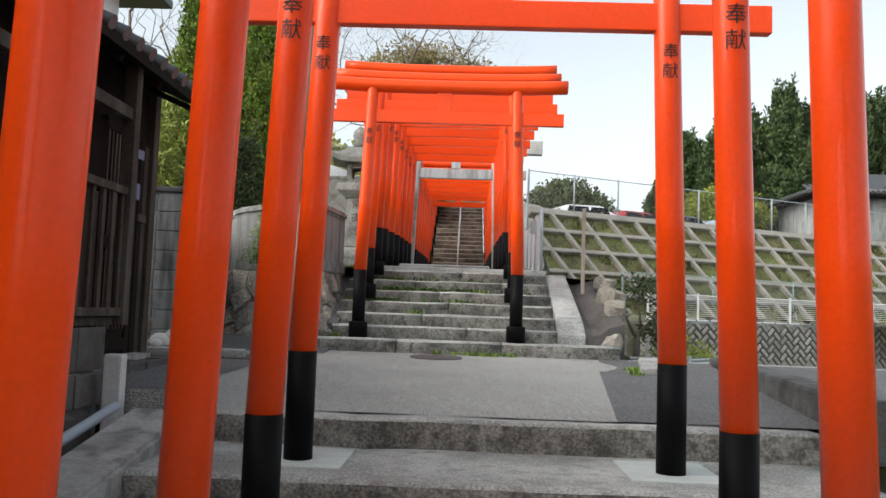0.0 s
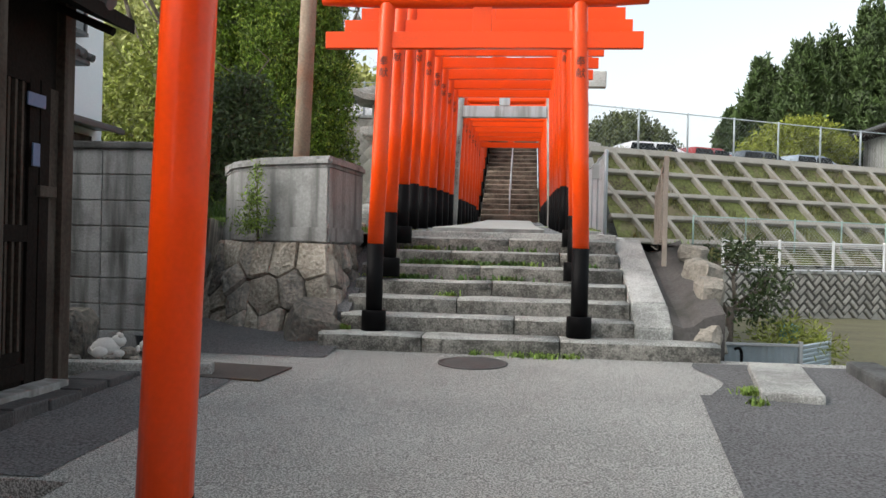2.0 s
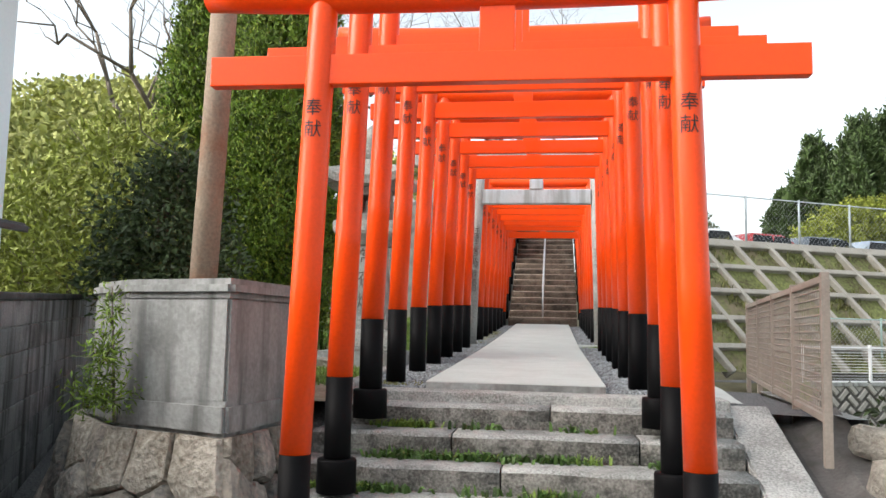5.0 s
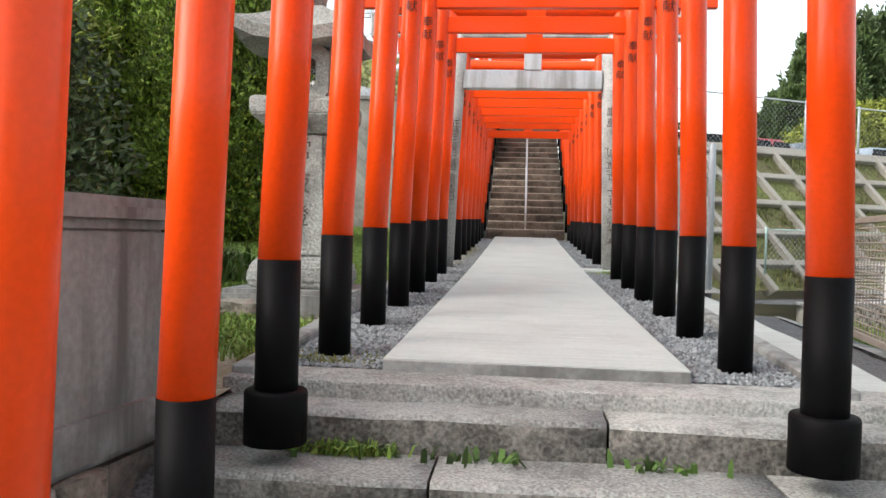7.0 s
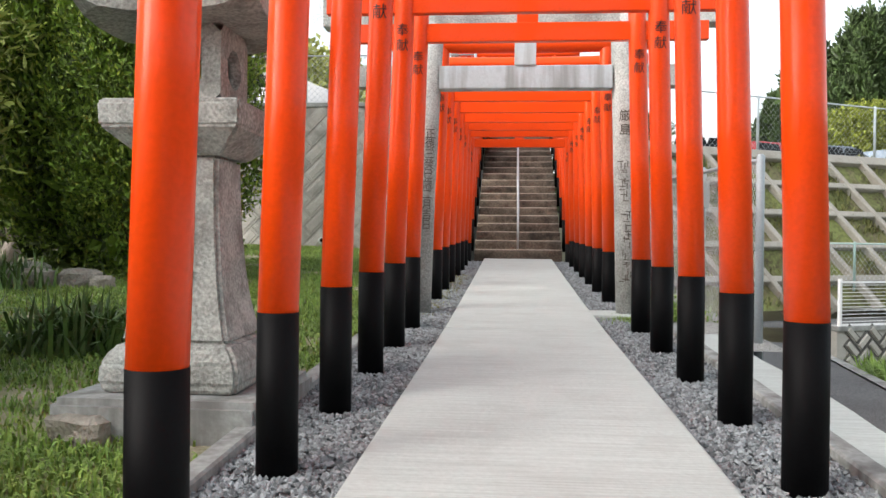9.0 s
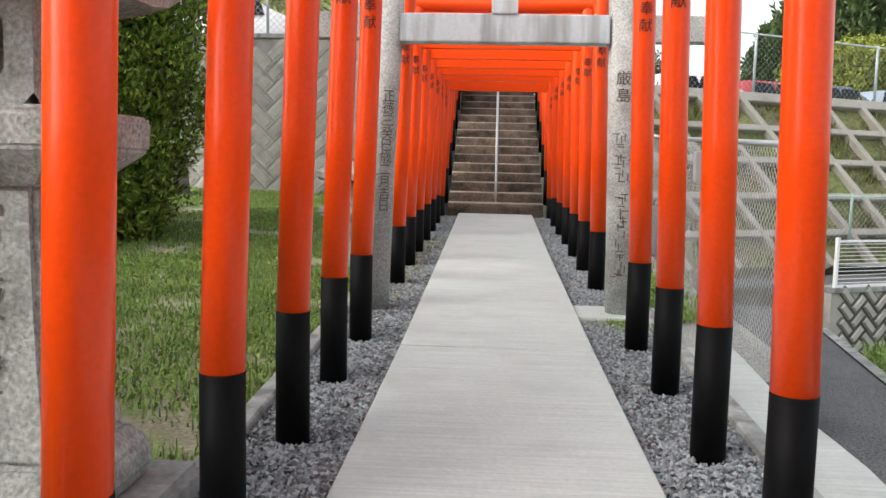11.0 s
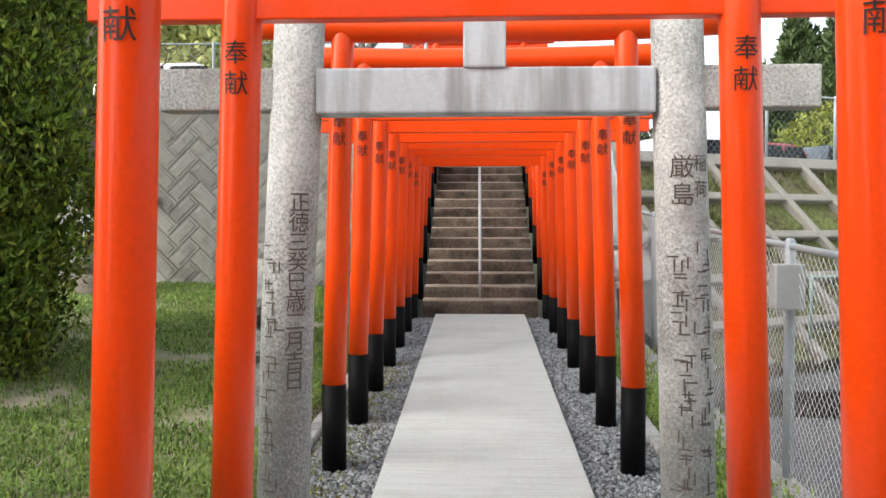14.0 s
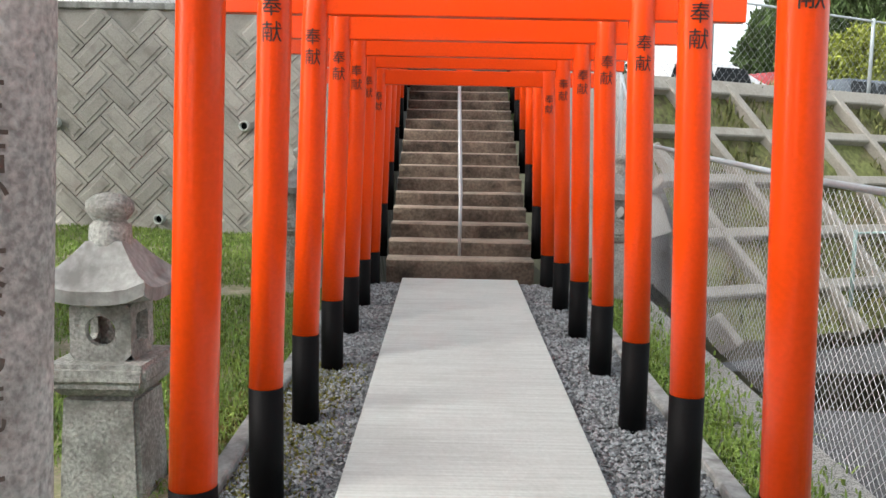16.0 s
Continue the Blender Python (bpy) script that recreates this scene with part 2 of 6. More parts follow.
def thing(name, bm, material, label="", category="", group="", kind="", at=None):
    ob = new(name, mesh_of(name, bm, material))
    if at is not None:
        ob.matrix_world = at
    return tagged(ob, label, category, group, kind)


def empty(name, label="", category="", group="", kind="", at=None):
    ob = new(name)
    ob.empty_display_size = 0.1
    if at is not None:
        ob.matrix_world = at
    return tagged(ob, label, category, group, kind)


def part(name, bm, material, parent, label="", at=None):
    ob = new(name, mesh_of(name, bm, material))
    ob.parent = parent
    if at is not None:
        ob.matrix_basis = at
    return tagged(ob, label)


def shared(name, me, parent, at, label=""):
    ob = new(name, me)
    ob.parent = parent
    ob.matrix_basis = at
    return tagged(ob, label)


# ---- ground levels ----
STEP_Y, STEP_D, STEP_R, STEP_Z = 7.45, 0.322, 0.148, 0.15
TOP_Z = STEP_Z + 6 * STEP_R


def path_z(y):
    d = y - 9.9
    return 1.10 + d * 0.0335 + max(0.0, d) * d * 0.00055


def road_z(y):
    return -0.14 + (y - 2.93) * 0.031


def sheet(name, xs, ys, height, material, label="", kind="structure", category="", thick=0.0):
    bm = bmesh.new()
    g = [[bm.verts.new((x, y, height(x, y))) for x in xs] for y in ys]
    for a, b in zip(g, g[1:]):
        for k in range(len(xs) - 1):
            f = bm.faces.new((a[k], a[k + 1], b[k + 1], b[k]))
            f.smooth = True
    return thing(name, bm, material, label, category, "", kind)


def span(a, b, step):
    k = max(1, round((b - a) / step))
    return [a + (b - a) * i / k for i in range(k + 1)]


def ground_z(x, y):
    far = max(0.0, y - 40) * 0.12 + max(0.0, abs(x) - 40) * 0.05
    if y < 3.6:
        return -1.0 + (y - 3.6) * 0.17
    if y < 7.4:
        return road_z(y) - 0.25
    if x > 2.0:
        return -0.42 - max(0, y - 10) * 0.035 + far * (1 if y > 40 else 0) + (0.05 * noise.noise(Vector((x, y, 0))))
    if x < -1.3:
        return -0.15 + max(0, y - 7.2) * 0.085 + far
    return min(0.8, (y - 7.4) * 0.4) - 0.3 + far


sheet("ground", span(-300, -12, 24) + span(-9, 14, 0.5) + span(20, 300, 24), span(-60, -6, 6) + span(-4, 32, 0.5) + span(40, 500, 23), ground_z, GROUND, "bare earth and grass ground", category="ground")

# ---- road and lower steps ----
ROAD_X0, ROAD_X1 = -1.25, 2.45
sheet("road", span(ROAD_X0 - 0.25, 6, 0.4), span(3.1, 7.6, 0.3), lambda x, y: road_z(y), ASPHALT, "worn grey concrete road", category="road")

bm = bmesh.new()
for v in bm_box(bm, -3.45, ROAD_X0 - 0.25, 3.72, 7.6, 0, 1):
    v.co.z = road_z(v.co.y) - (0.0 if v.co.z > 0.5 else 0.22)
thing("road_shoulder", bm, ASPHALT, "worn concrete slab bridging the gutter", "road", "", "structure")


def slab_step(name, y0, y1, z1, x0, x1, material, label, deep=0.4, rough=0.012, joints=(), face=None):
    """A step of long stones with open joints, worn along the front edge; the risers' dirt and shade are put into a
    darker colour.
    """
    t = empty(name, label, "step", kind="structure")
    cuts = [x0, *joints, x1]
    for a, b in zip(cuts, cuts[1:]):
        bm = bmesh.new()
        g = 0.005 if joints else 0.0
        n = max(3, round((b - a) / 0.22))
        rows = [(y0, z1 - deep), (y0, z1 - 0.09), (y0, z1 - 0.02), (y0 + 0.02, z1), (y0 + 0.12, z1), (y1, z1)]
        grid_v = []
        for k in range(n + 1):
            x = a + g + (b - a - 2 * g) * k / n
            line = []
            for y, z in rows:
                p = Vector((x, y, z))
                w = 1.0 if y < y0 + 0.2 else 0.0
                p += Vector((0, noise.noise(p * 1.9) * rough * 1.8 * w + noise.noise(p * 9) * rough * 0.5 * w, noise.noise(Vector((x * 2.3, y * 2.3 + 5, 0))) * rough + noise.noise(p * 8) * rough * 0.35))
                line.append(bm.verts.new(p))
            grid_v.append(line)
        for la, lb in zip(grid_v, grid_v[1:]):
            for j in range(len(rows) - 1):
                f = bm.faces.new((la[j], lb[j], lb[j + 1], la[j + 1]))
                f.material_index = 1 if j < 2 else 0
                f.smooth = j >= 1
        for line in (grid_v[0], grid_v[-1]):
            back = bm.verts.new((line[0].co.x, y1, z1 - deep))
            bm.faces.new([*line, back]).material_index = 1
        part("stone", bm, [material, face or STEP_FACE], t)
    return t


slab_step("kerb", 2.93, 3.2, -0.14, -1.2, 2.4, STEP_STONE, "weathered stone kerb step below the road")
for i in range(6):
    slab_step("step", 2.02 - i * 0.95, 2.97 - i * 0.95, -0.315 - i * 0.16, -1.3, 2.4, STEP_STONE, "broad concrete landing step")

# ---- stone stairs ----
JOINTS = ((-0.45, 0.75), (0.35,), (-0.2,), (0.12, 0.95), (-0.02,), (-0.35, 0.8), (0.26,))
for i in range(7):
    x0, x1 = (-1.38, 2.1) if i == 0 else (-1.25, 1.42)
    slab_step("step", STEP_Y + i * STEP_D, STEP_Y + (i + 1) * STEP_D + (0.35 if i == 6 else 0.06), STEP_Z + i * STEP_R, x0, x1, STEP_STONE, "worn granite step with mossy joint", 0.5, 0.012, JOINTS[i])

bm = box(-1.26, 1.45, 9.62, 9.945, 0.7, 1.106, 0.014)
thing("apron", bm, STEP_STONE, "pale concrete apron between stairs and footpath", "apron", "", "structure")

# ---- concrete path and gravel ----
PATH_END = 23.2
bm = bmesh.new()
for a, b in ((9.92, 14.625), (14.64, PATH_END)):
    bay = box(-0.615, 0.615, a, b, -0.02, 0.08, 0.012)
    bmesh.ops.bisect_plane(bay, geom=bay.verts[:] + bay.edges[:] + bay.faces[:], plane_co=(0, (a + b) / 2, 0), plane_no=(0, 1, 0))
    for q in (0.25, 0.75):
        bmesh.ops.bisect_plane(bay, geom=bay.verts[:] + bay.edges[:] + bay.faces[:], plane_co=(0, a + (b - a) * q, 0), plane_no=(0, 1, 0))
    for v in bay.verts:
        v.co.x *= 1 + 0.065 * max(0.0, 14.6 - v.co.y) / 4.7
        v.co.z += path_z(v.co.y) - 0.02
    me = bpy.data.meshes.new("bay")
    bay.to_mesh(me)
    bay.free()
    bm.from_mesh(me)
    bpy.data.meshes.remove(me)
# Darker facing added over the slab's front; its shade is in the colour.
thing("path_front_facing", box(-0.65, 0.65, 9.903, 9.93, path_z(9.92) - 0.05, path_z(9.92) + 0.052, 0.003), OLD_CONCRETE, "rough grey facing added to shade the footpath slab's front", "path edge", "", "structure")
thing("path", bm, CONCRETE, "pale brushed concrete footpath slab", "path", "", "structure")
for s, a, b in ((-1, -1.2, -0.6), (1, 0.6, 1.2)):
    sheet("gravel_bed", span(a, b, 0.1), span(9.9, PATH_END, 0.25), lambda x, y: path_z(y) - 0.005 + 0.012 * noise.noise(Vector((x * 6, y * 6, 0))), GRAVEL_BED, "grey gravel strip beside the footpath", category="gravel")
    bm = bmesh.new()
    vs = bm_box(bm, s * 1.2 - 0.05, s * 1.2 + 0.05, 9.7, PATH_END, -0.3, 0.05)
    bmesh.ops.subdivide_edges(bm, edges=[e for e in bm.edges if e.calc_length() > 5], cuts=8)
    vs = bm.verts[:]
    for v in vs:
        v.co.z += path_z(v.co.y)
    bmesh.ops.bevel(bm, geom=bm.edges[:], offset=0.01, segments=1, affect="EDGES")
    thing("kerb", bm, OLD_CONCRETE, "low concrete edging beside the gravel", "kerb", "", "structure")


# ---- torii gates ----
def glyph(ch, size):
    c = bpy.data.curves.new("writing", "FONT")
    c.body, c.size, c.align_x, c.align_y = ch, size, "CENTER", "CENTER"
    c.extrude = 0.0
    ob = bpy.data.objects.new("writing", c)
    scene.collection.objects.link(ob)
    me = bpy.data.meshes.new_from_object(ob.evaluated_get(bpy.context.evaluated_depsgraph_get()))
    bpy.data.objects.remove(ob)
    bpy.data.curves.remove(c)
    return me


def text_bm(lines, size, radius, z0, pitch, sx=0.0, ang=0.0):
    """Characters one under another, wrapped on a round post whose front faces -y."""
    bm = bmesh.new()
    for i, ch in enumerate(lines):
        me = glyph(ch, size)
        start = len(bm.verts)
        bm.from_mesh(me)
        bm.verts.ensure_lookup_table()
        own = set(bm.verts[start:])
        bmesh.ops.subdivide_edges(bm, edges=[e for e in bm.edges if e.verts[0] in own and abs(e.verts[0].co.x - e.verts[1].co.x) > size * 0.22], cuts=3)
        bm.verts.ensure_lookup_table()
        for v in bm.verts[start:]:
            a = v.co.x / radius + ang
            v.co = Vector((sx + (radius + 0.0025) * math.sin(a), -(radius + 0.0025) * math.cos(a), z0 - i * pitch + v.co.y))
        bpy.data.meshes.remove(me)
    return bm


def torii(half, black, collar, low=0.0):
    """A gate with its origin between the posts at the black paint's upper edge; black: metres of black below it."""
    g = empty("torii_gate", "bright vermilion torii gate with black-painted post feet", "torii gate", "row of vermilion torii gates")
    lean = 0.045 / 1.6
    r = 0.074
    for s in (-1, 1):
        post = part("post", lathe([(r * 1.0, 0, 0), (r * 0.985, 0.8, -s * lean * 0.8), (r * 0.96, 1.7, -s * lean * 1.7), (r * 0.95, 2.16, -s * lean * 2.16), (r * 0.85, 2.20, -s * lean * 2.2), (r * 0.5, 2.235, -s * lean * 2.23), (r * 0.1, 2.245, -s * lean * 2.24)], 28), VERMILION, g, "round vermilion post", Matrix.Translation((s * half, 0, 0)))
        part("post_foot", lathe([(r * 1.03, -black), (r * 1.02, 0.0), (r * 0.9, 0.001)], 28), BLACK, post, "black painted foot")
        if collar:
            part("collar", lathe([(r * 1.5, -black), (r * 1.5, -black + 0.175), (r * 1.44, -black + 0.185), (r * 1.0, -black + 0.187)], 28), BLACK, post, "black cylindrical collar")
        part("writing", text_bm("奉献", 0.090, r * 0.97, 1.645 - low, 0.105, -s * lean * 1.62), INK, post, "black painted characters")
    w = half - lean * 1.85
    part("tie_beam", box(-half - 0.5, half + 0.5, -0.035, 0.035, 1.775 - low, 1.925 - low, 0.006), VERMILION, g)
    part("strut", box(-0.085, 0.085, -0.03, 0.03, 1.92 - low, 2.17, 0.005), VERMILION, g)
    # the top beam, a log that curves up a little to its ends
    bm = bmesh.new()
    L, n, sides = half + 0.54, 14, 20
    rings = []
    for k in range(n + 1):
        x = -L + 2 * L * k / n
        z = 2.22 - low + 0.035 * (abs(x) / L) ** 2.5
        rings.append([bm.verts.new((x, 0.082 * math.cos(2 * math.pi * q / sides), z + 0.082 * math.sin(2 * math.pi * q / sides))) for q in range(sides)])
    for a, b in zip(rings, rings[1:]):
        for q in range(sides):
            f = bm.faces.new((a[q], a[(q + 1) % sides], b[(q + 1) % sides], b[q]))
            f.smooth = True
    bm.faces.new(rings[0])
    bm.faces.new(rings[-1][::-1])
    part("top_beam", bm, VERMILION, g)
    return g


LOWER_GATES = [(2.48, 0.255), (1.42, 0.06), (0.50, -0.10), (-0.42, -0.26), (-1.36, -0.42)]
STEP_GATES = [(7.712, 0.943), (8.477, 1.262), (9.216, 1.598)]
PATH_GATES = [10.228, 11.227, 12.148, 13.094, 14.018, 14.946, 17.065, 18.102, 19.086, 20.105, 21.1, 22.1]
GATE_Y, GATE_Z = (10.2, 11.2, 12.15, 13.1, 14.95, 17.05, 18.1, 22.1), (1.686, 1.732, 1.776, 1.812, 1.869, 1.908, 1.937, 2.03)
first = torii(0.973, 0.57, False)
first.matrix_world = pose(0.458, LOWER_GATES[0][0], LOWER_GATES[0][1])
lower = torii(0.937, 0.57, False)
lower.matrix_world = pose(0.492, LOWER_GATES[1][0], LOWER_GATES[1][1])
for y, z in LOWER_GATES[2:]:
    copy_thing(lower, pose(0.495, y, z))
stair = torii(0.925, 0.79, True)
stair.matrix_world = pose(0, STEP_GATES[0][0], STEP_GATES[0][1])
high = torii(0.925, 0.64, True)
high.matrix_world = pose(0, STEP_GATES[1][0], STEP_GATES[1][1])
copy_thing(high, pose(0.014, STEP_GATES[2][0], STEP_GATES[2][1]))
plain = torii(0.925, 0.62, False, 0.03)
plain.matrix_world = pose(-0.015, PATH_GATES[0], 1.686)
for k, y in enumerate(PATH_GATES[1:]):
    copy_thing(plain, pose(0.004 * math.sin(k * 5) - (0.015 if k == 0 else 0), y, float(np.interp(y, GATE_Y, GATE_Z)), 0, 0.25 * math.sin(k * 3.1), 0))

for y, z in LOWER_GATES[:4]:
    for px in (-0.5, 1.43):
        thing("post_footing", box(-0.24, 0.24, -0.26, 0.3, -0.05, 0.008, 0.004), CONCRETE, "pale concrete footing patch round a gate post", "footing", "gate footings", at=pose(px, y + 0.04, -0.315 - round((2.02 - y + 0.4) / 0.95) * 0.16))
# ---- upper stairs ----
UP_Y, UP_D, UP_R, UP_N, UP_Z = 23.5, 0.36, 0.172, 24, 1.70
for i in range(UP_N):
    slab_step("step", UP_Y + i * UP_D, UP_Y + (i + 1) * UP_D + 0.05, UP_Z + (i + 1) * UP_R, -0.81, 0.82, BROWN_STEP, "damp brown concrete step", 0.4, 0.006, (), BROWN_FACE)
for k in range(8):
    y = 23.15 + k * 1.02
    copy_thing(plain, pose(0, y, 1.98 + max(0, (y - UP_Y + 0.3)) * UP_R / UP_D))

# ---- stone torii ----
st = empty("stone_torii", "weathered grey granite torii with carved posts", "stone torii")
for s in (-1, 1):
    part("post", lathe([(0.128, 0), (0.126, 1.2, -s * 0.035), (0.120, 2.9, -s * (0.115 if s < 0 else 0.092))], 28), GRANITE, st, "round granite post with carved writing", Matrix.Translation((s * 0.99, 15.97, path_z(15.97) - 0.05)))
part("footing", box(0.62, 1.3, 15.72, 16.25, path_z(15.97) - 0.1, path_z(15.97) + 0.03, 0.015), CONCRETE, st, "pale concrete footing slab")
part("tie_beam", box(-0.8, 0.8, 15.89, 16.05, 3.42, 3.635, 0.012), PALE_BEAM, st, "pale concrete tie beam")
part("strut", box(-0.1, 0.1, 15.875, 16.06, 3.63, 3.97, 0.012), PALE_BEAM, st)
for s in (-1, 1):
    part("beam_end", box(s * 1.28 - 0.28, s * 1.28 + 0.28, 15.9, 16.04, 3.44, 3.64, 0.012), GRANITE, st)
part("top_beam", box(-1.9, 1.9, 15.86, 16.08, 4.0, 4.3, 0.02), GRANITE, st)

# ---- foliage tools ----
def leaf_cloud(name, centres, count, size, material, parent=None, label="", flat=0.5, seed=1, shape="leaf", up=0.0, shell=0.6, rough=0.35):
    """Many small leaves spread through ellipsoids (x, y, z, rx, ry, rz), thicker near the skin, with a ragged outline."""
    rng = np.random.default_rng(seed)
    c = np.array(centres, float)
    vol = c[:, 3] * c[:, 4] * c[:, 5]
    pick = rng.choice(len(c), count, p=vol ** 0.7 / (vol ** 0.7).sum())
    d = rng.normal(size=(count, 3))
    d /= np.linalg.norm(d, axis=1)[:, None]
    lump = 1 + rough * np.sin(d[:, 0] * 5 + pick) * np.sin(d[:, 1] * 6 + pick * 2.1) * np.cos(d[:, 2] * 5 + pick * 0.7)
    r = (shell + (1 - shell) * rng.random(count)) * lump
    p = c[pick, :3] + d * c[pick, 3:] * r[:, None]
    a = rng.normal(size=(count, 3)) + d * 0.8 + np.array([0, 0, up])
    a /= np.linalg.norm(a, axis=1)[:, None]
    b = np.cross(a, rng.normal(size=(count, 3)))
    b /= np.linalg.norm(b, axis=1)[:, None] + 1e-9
    s = size * (0.6 + 0.8 * rng.random(count))[:, None]
    nrm = np.cross(a, b)
    v = np.stack([p, p + a * s * 0.5 + b * s * flat * 0.5 + nrm * s * 0.12, p + a * s, p + a * s * 0.5 - b * s * flat * 0.5 + nrm * s * 0.12], 1).reshape(-1, 3)
    f = np.arange(count * 4).reshape(-1, 4)
    me = bpy.data.meshes.new(name)
    me.from_pydata(v.tolist(), [], f.tolist())
    me.materials.append(material)
    ob = new(name, me)
    if parent is not None:
        ob.parent = parent
    return tagged(ob, label)


def blades(name, spots, material, height=0.1, width=0.006, label="", category="", seed=3, spread=0.5, kind="stuff", parent=None):
    """Grass blades, each a bent strip of two faces, at (x, y, z) spots."""
    rng = np.random.default_rng(seed)
    p = np.array(spots, float)
    n = len(p)
    a = rng.random(n) * 2 * math.pi
    h = height * (0.5 + rng.random(n))
    out = np.stack([np.cos(a), np.sin(a), np.zeros(n)], 1)
    side = np.stack([-np.sin(a), np.cos(a), np.zeros(n)], 1) * width
    lean = (rng.random(n) * spread)[:, None]
    mid = p + out * (h[:, None] * lean * 0.4) + np.stack([np.zeros(n), np.zeros(n), h * 0.6], 1)
    tip = p + out * (h[:, None] * lean) + np.stack([np.zeros(n), np.zeros(n), h * (1 - lean[:, 0] * 0.4)], 1)
    v = np.stack([p - side, p + side, mid + side * 0.8, mid - side * 0.8, tip], 1).reshape(-1, 3)
    f = []
    for i in range(n):
        o = i * 5
        f.append((o, o + 1, o + 2, o + 3))
        f.append((o + 3, o + 2, o + 4))
    me = bpy.data.meshes.new(name)
    me.from_pydata(v.tolist(), [], f)
    me.materials.append(material)
    ob = new(name, me)
    if parent is not None:
        ob.parent = parent
        return tagged(ob, label)
    return tagged(ob, label, category, "", kind)


def limb(bm, a, b, r0, r1, rng, depth, bend=0.25, split=3):
    """A branch that wanders from a to b and forks."""
    a, b = Vector(a), Vector(b)
    n, prev, pr = 4, a, r0
    pts = []
    for k in range(1, n + 1):
        q = a.lerp(b, k / n) + Vector(rng.normal(size=3)) * (b - a).length * bend * 0.18 * (1 if k < n else 0.5)
        r = r0 + (r1 - r0) * k / n
        tube(bm, prev, q, pr, r, 6 if r0 > 0.03 else 4)
        pts.append((q, r))
        prev, pr = q, r
    if depth > 0:
        for q, r in pts[1:]:
            for _ in range(split if q is pts[-1][0] else max(1, split - 2)):
                d = ((b - a).normalized() + Vector(rng.normal(size=3)) * 0.75).normalized()
                limb(bm, q, q + d * (b - a).length * (0.45 + 0.25 * rng.random()), r * 0.75, r * 0.25, rng, depth - 1, bend, split)


def conifer(x, y, z, height, radius, count, size, material, label, seed, low=0.06, lumps=5):
    """A columnar conifer of many upright sprays with a pointed, uneven top."""
    t = empty("conifer_tree", label, "tree", "conifers", at=pose(x, y, z))
    part("trunk", tube(bmesh.new(), (0, 0, -0.2), (0, 0, height * 0.9), radius * 0.11, 0.02, 10), BARK, t)
    rng = np.random.default_rng(seed)
    cs = []
    for k in range(lumps * 10):
        u = k / (lumps * 10)
        w = radius * (1 - u ** 2.2) ** 0.75 * (0.55 + 0.35 * min(1, u * 6))
        a = k * 2.4
        cs.append((w * 0.62 * math.cos(a), w * 0.62 * math.sin(a), height * (low + (0.97 - low) * u), w * 0.5, w * 0.5, height * 0.09 * (0.8 + 0.6 * rng.random())))
    for k in range(3):
        cs.append((rng.normal() * radius * 0.15, rng.normal() * radius * 0.15, height * (0.86 + 0.05 * k), radius * 0.14, radius * 0.14, height * 0.08))
    leaf_cloud("crown", cs, count, size, material, t, "", 0.45, seed, up=1.3, shell=0.55, rough=0.3)
    leaf_cloud("outer_crown", cs, count // 6, size * 0.8, TIP_LEAF, t, "yellow-green young tips", 0.45, seed + 900, up=1.6, shell=0.94, rough=0.3)
    # Outsized leaves added inside the crown to block light and darken its gaps.
    inner = [(q[0] * 0.6, q[1] * 0.6, q[2], q[3] * 0.75, q[4] * 0.75, q[5]) for q in cs if q[2] < height * 0.85]
    leaf_cloud("inner_crown", inner, count // 14, size * 4, material, t, "outsized inner leaves added to block light", 0.8, seed + 500, up=1.0, shell=0.1, rough=0.2)
    return t


def spired_conifer(x, y, z, height, radius, count, size, material, label, seed):
    """A dense conifer built of upright flame-shaped sprays whose tips break the outline."""
    t = empty("conifer_tree", label, "tree", "far conifers", at=pose(x, y, z))
    part("trunk", tube(bmesh.new(), (0, 0, -0.2), (0, 0, height * 0.9), radius * 0.1, 0.03, 8), BARK, t)
    rng = np.random.default_rng(seed)
    tips, inner = [], []
    for k in range(64):
        u = (k + rng.random()) / 64
        w = radius * (1 - u ** 1.8) ** 0.8
        a = k * 2.4 + rng.normal() * 0.3
        d = w * (0.72 + 0.2 * rng.random())
        h = height * (0.10 + 0.05 * rng.random())
        for j in range(4):
            tips.append((d * math.cos(a) * (1 + 0.08 * j), d * math.sin(a) * (1 + 0.08 * j), height * (0.03 + 0.85 * u) + h * 0.45 * j, radius * 0.20 * (1 - j * 0.23), radius * 0.20 * (1 - j * 0.23), h * 0.34))
        inner.append((d * 0.4 * math.cos(a), d * 0.4 * math.sin(a), height * (0.03 + 0.85 * u), w * 0.5, w * 0.5, h))
    for k in range(4):
        for j in range(5):
            tips.append((rng.normal() * 0.02 + radius * 0.22 * math.cos(k * 1.7), radius * 0.22 * math.sin(k * 1.7), height * (0.80 + 0.045 * j + 0.02 * k), radius * 0.13 * (1 - j * 0.18), radius * 0.13 * (1 - j * 0.18), height * 0.045))
    leaf_cloud("crown", tips, count, size, material, t, "", 0.4, seed, up=1.8, shell=0.3, rough=0.3)
    # Large inner leaves added here too, to stop light passing through.
    leaf_cloud("inner_crown", inner, count // 8, size * 2.6, material, t, "outsized inner leaves added to block light", 0.7, seed + 500, up=1.0, shell=0.1, rough=0.2)
    return t


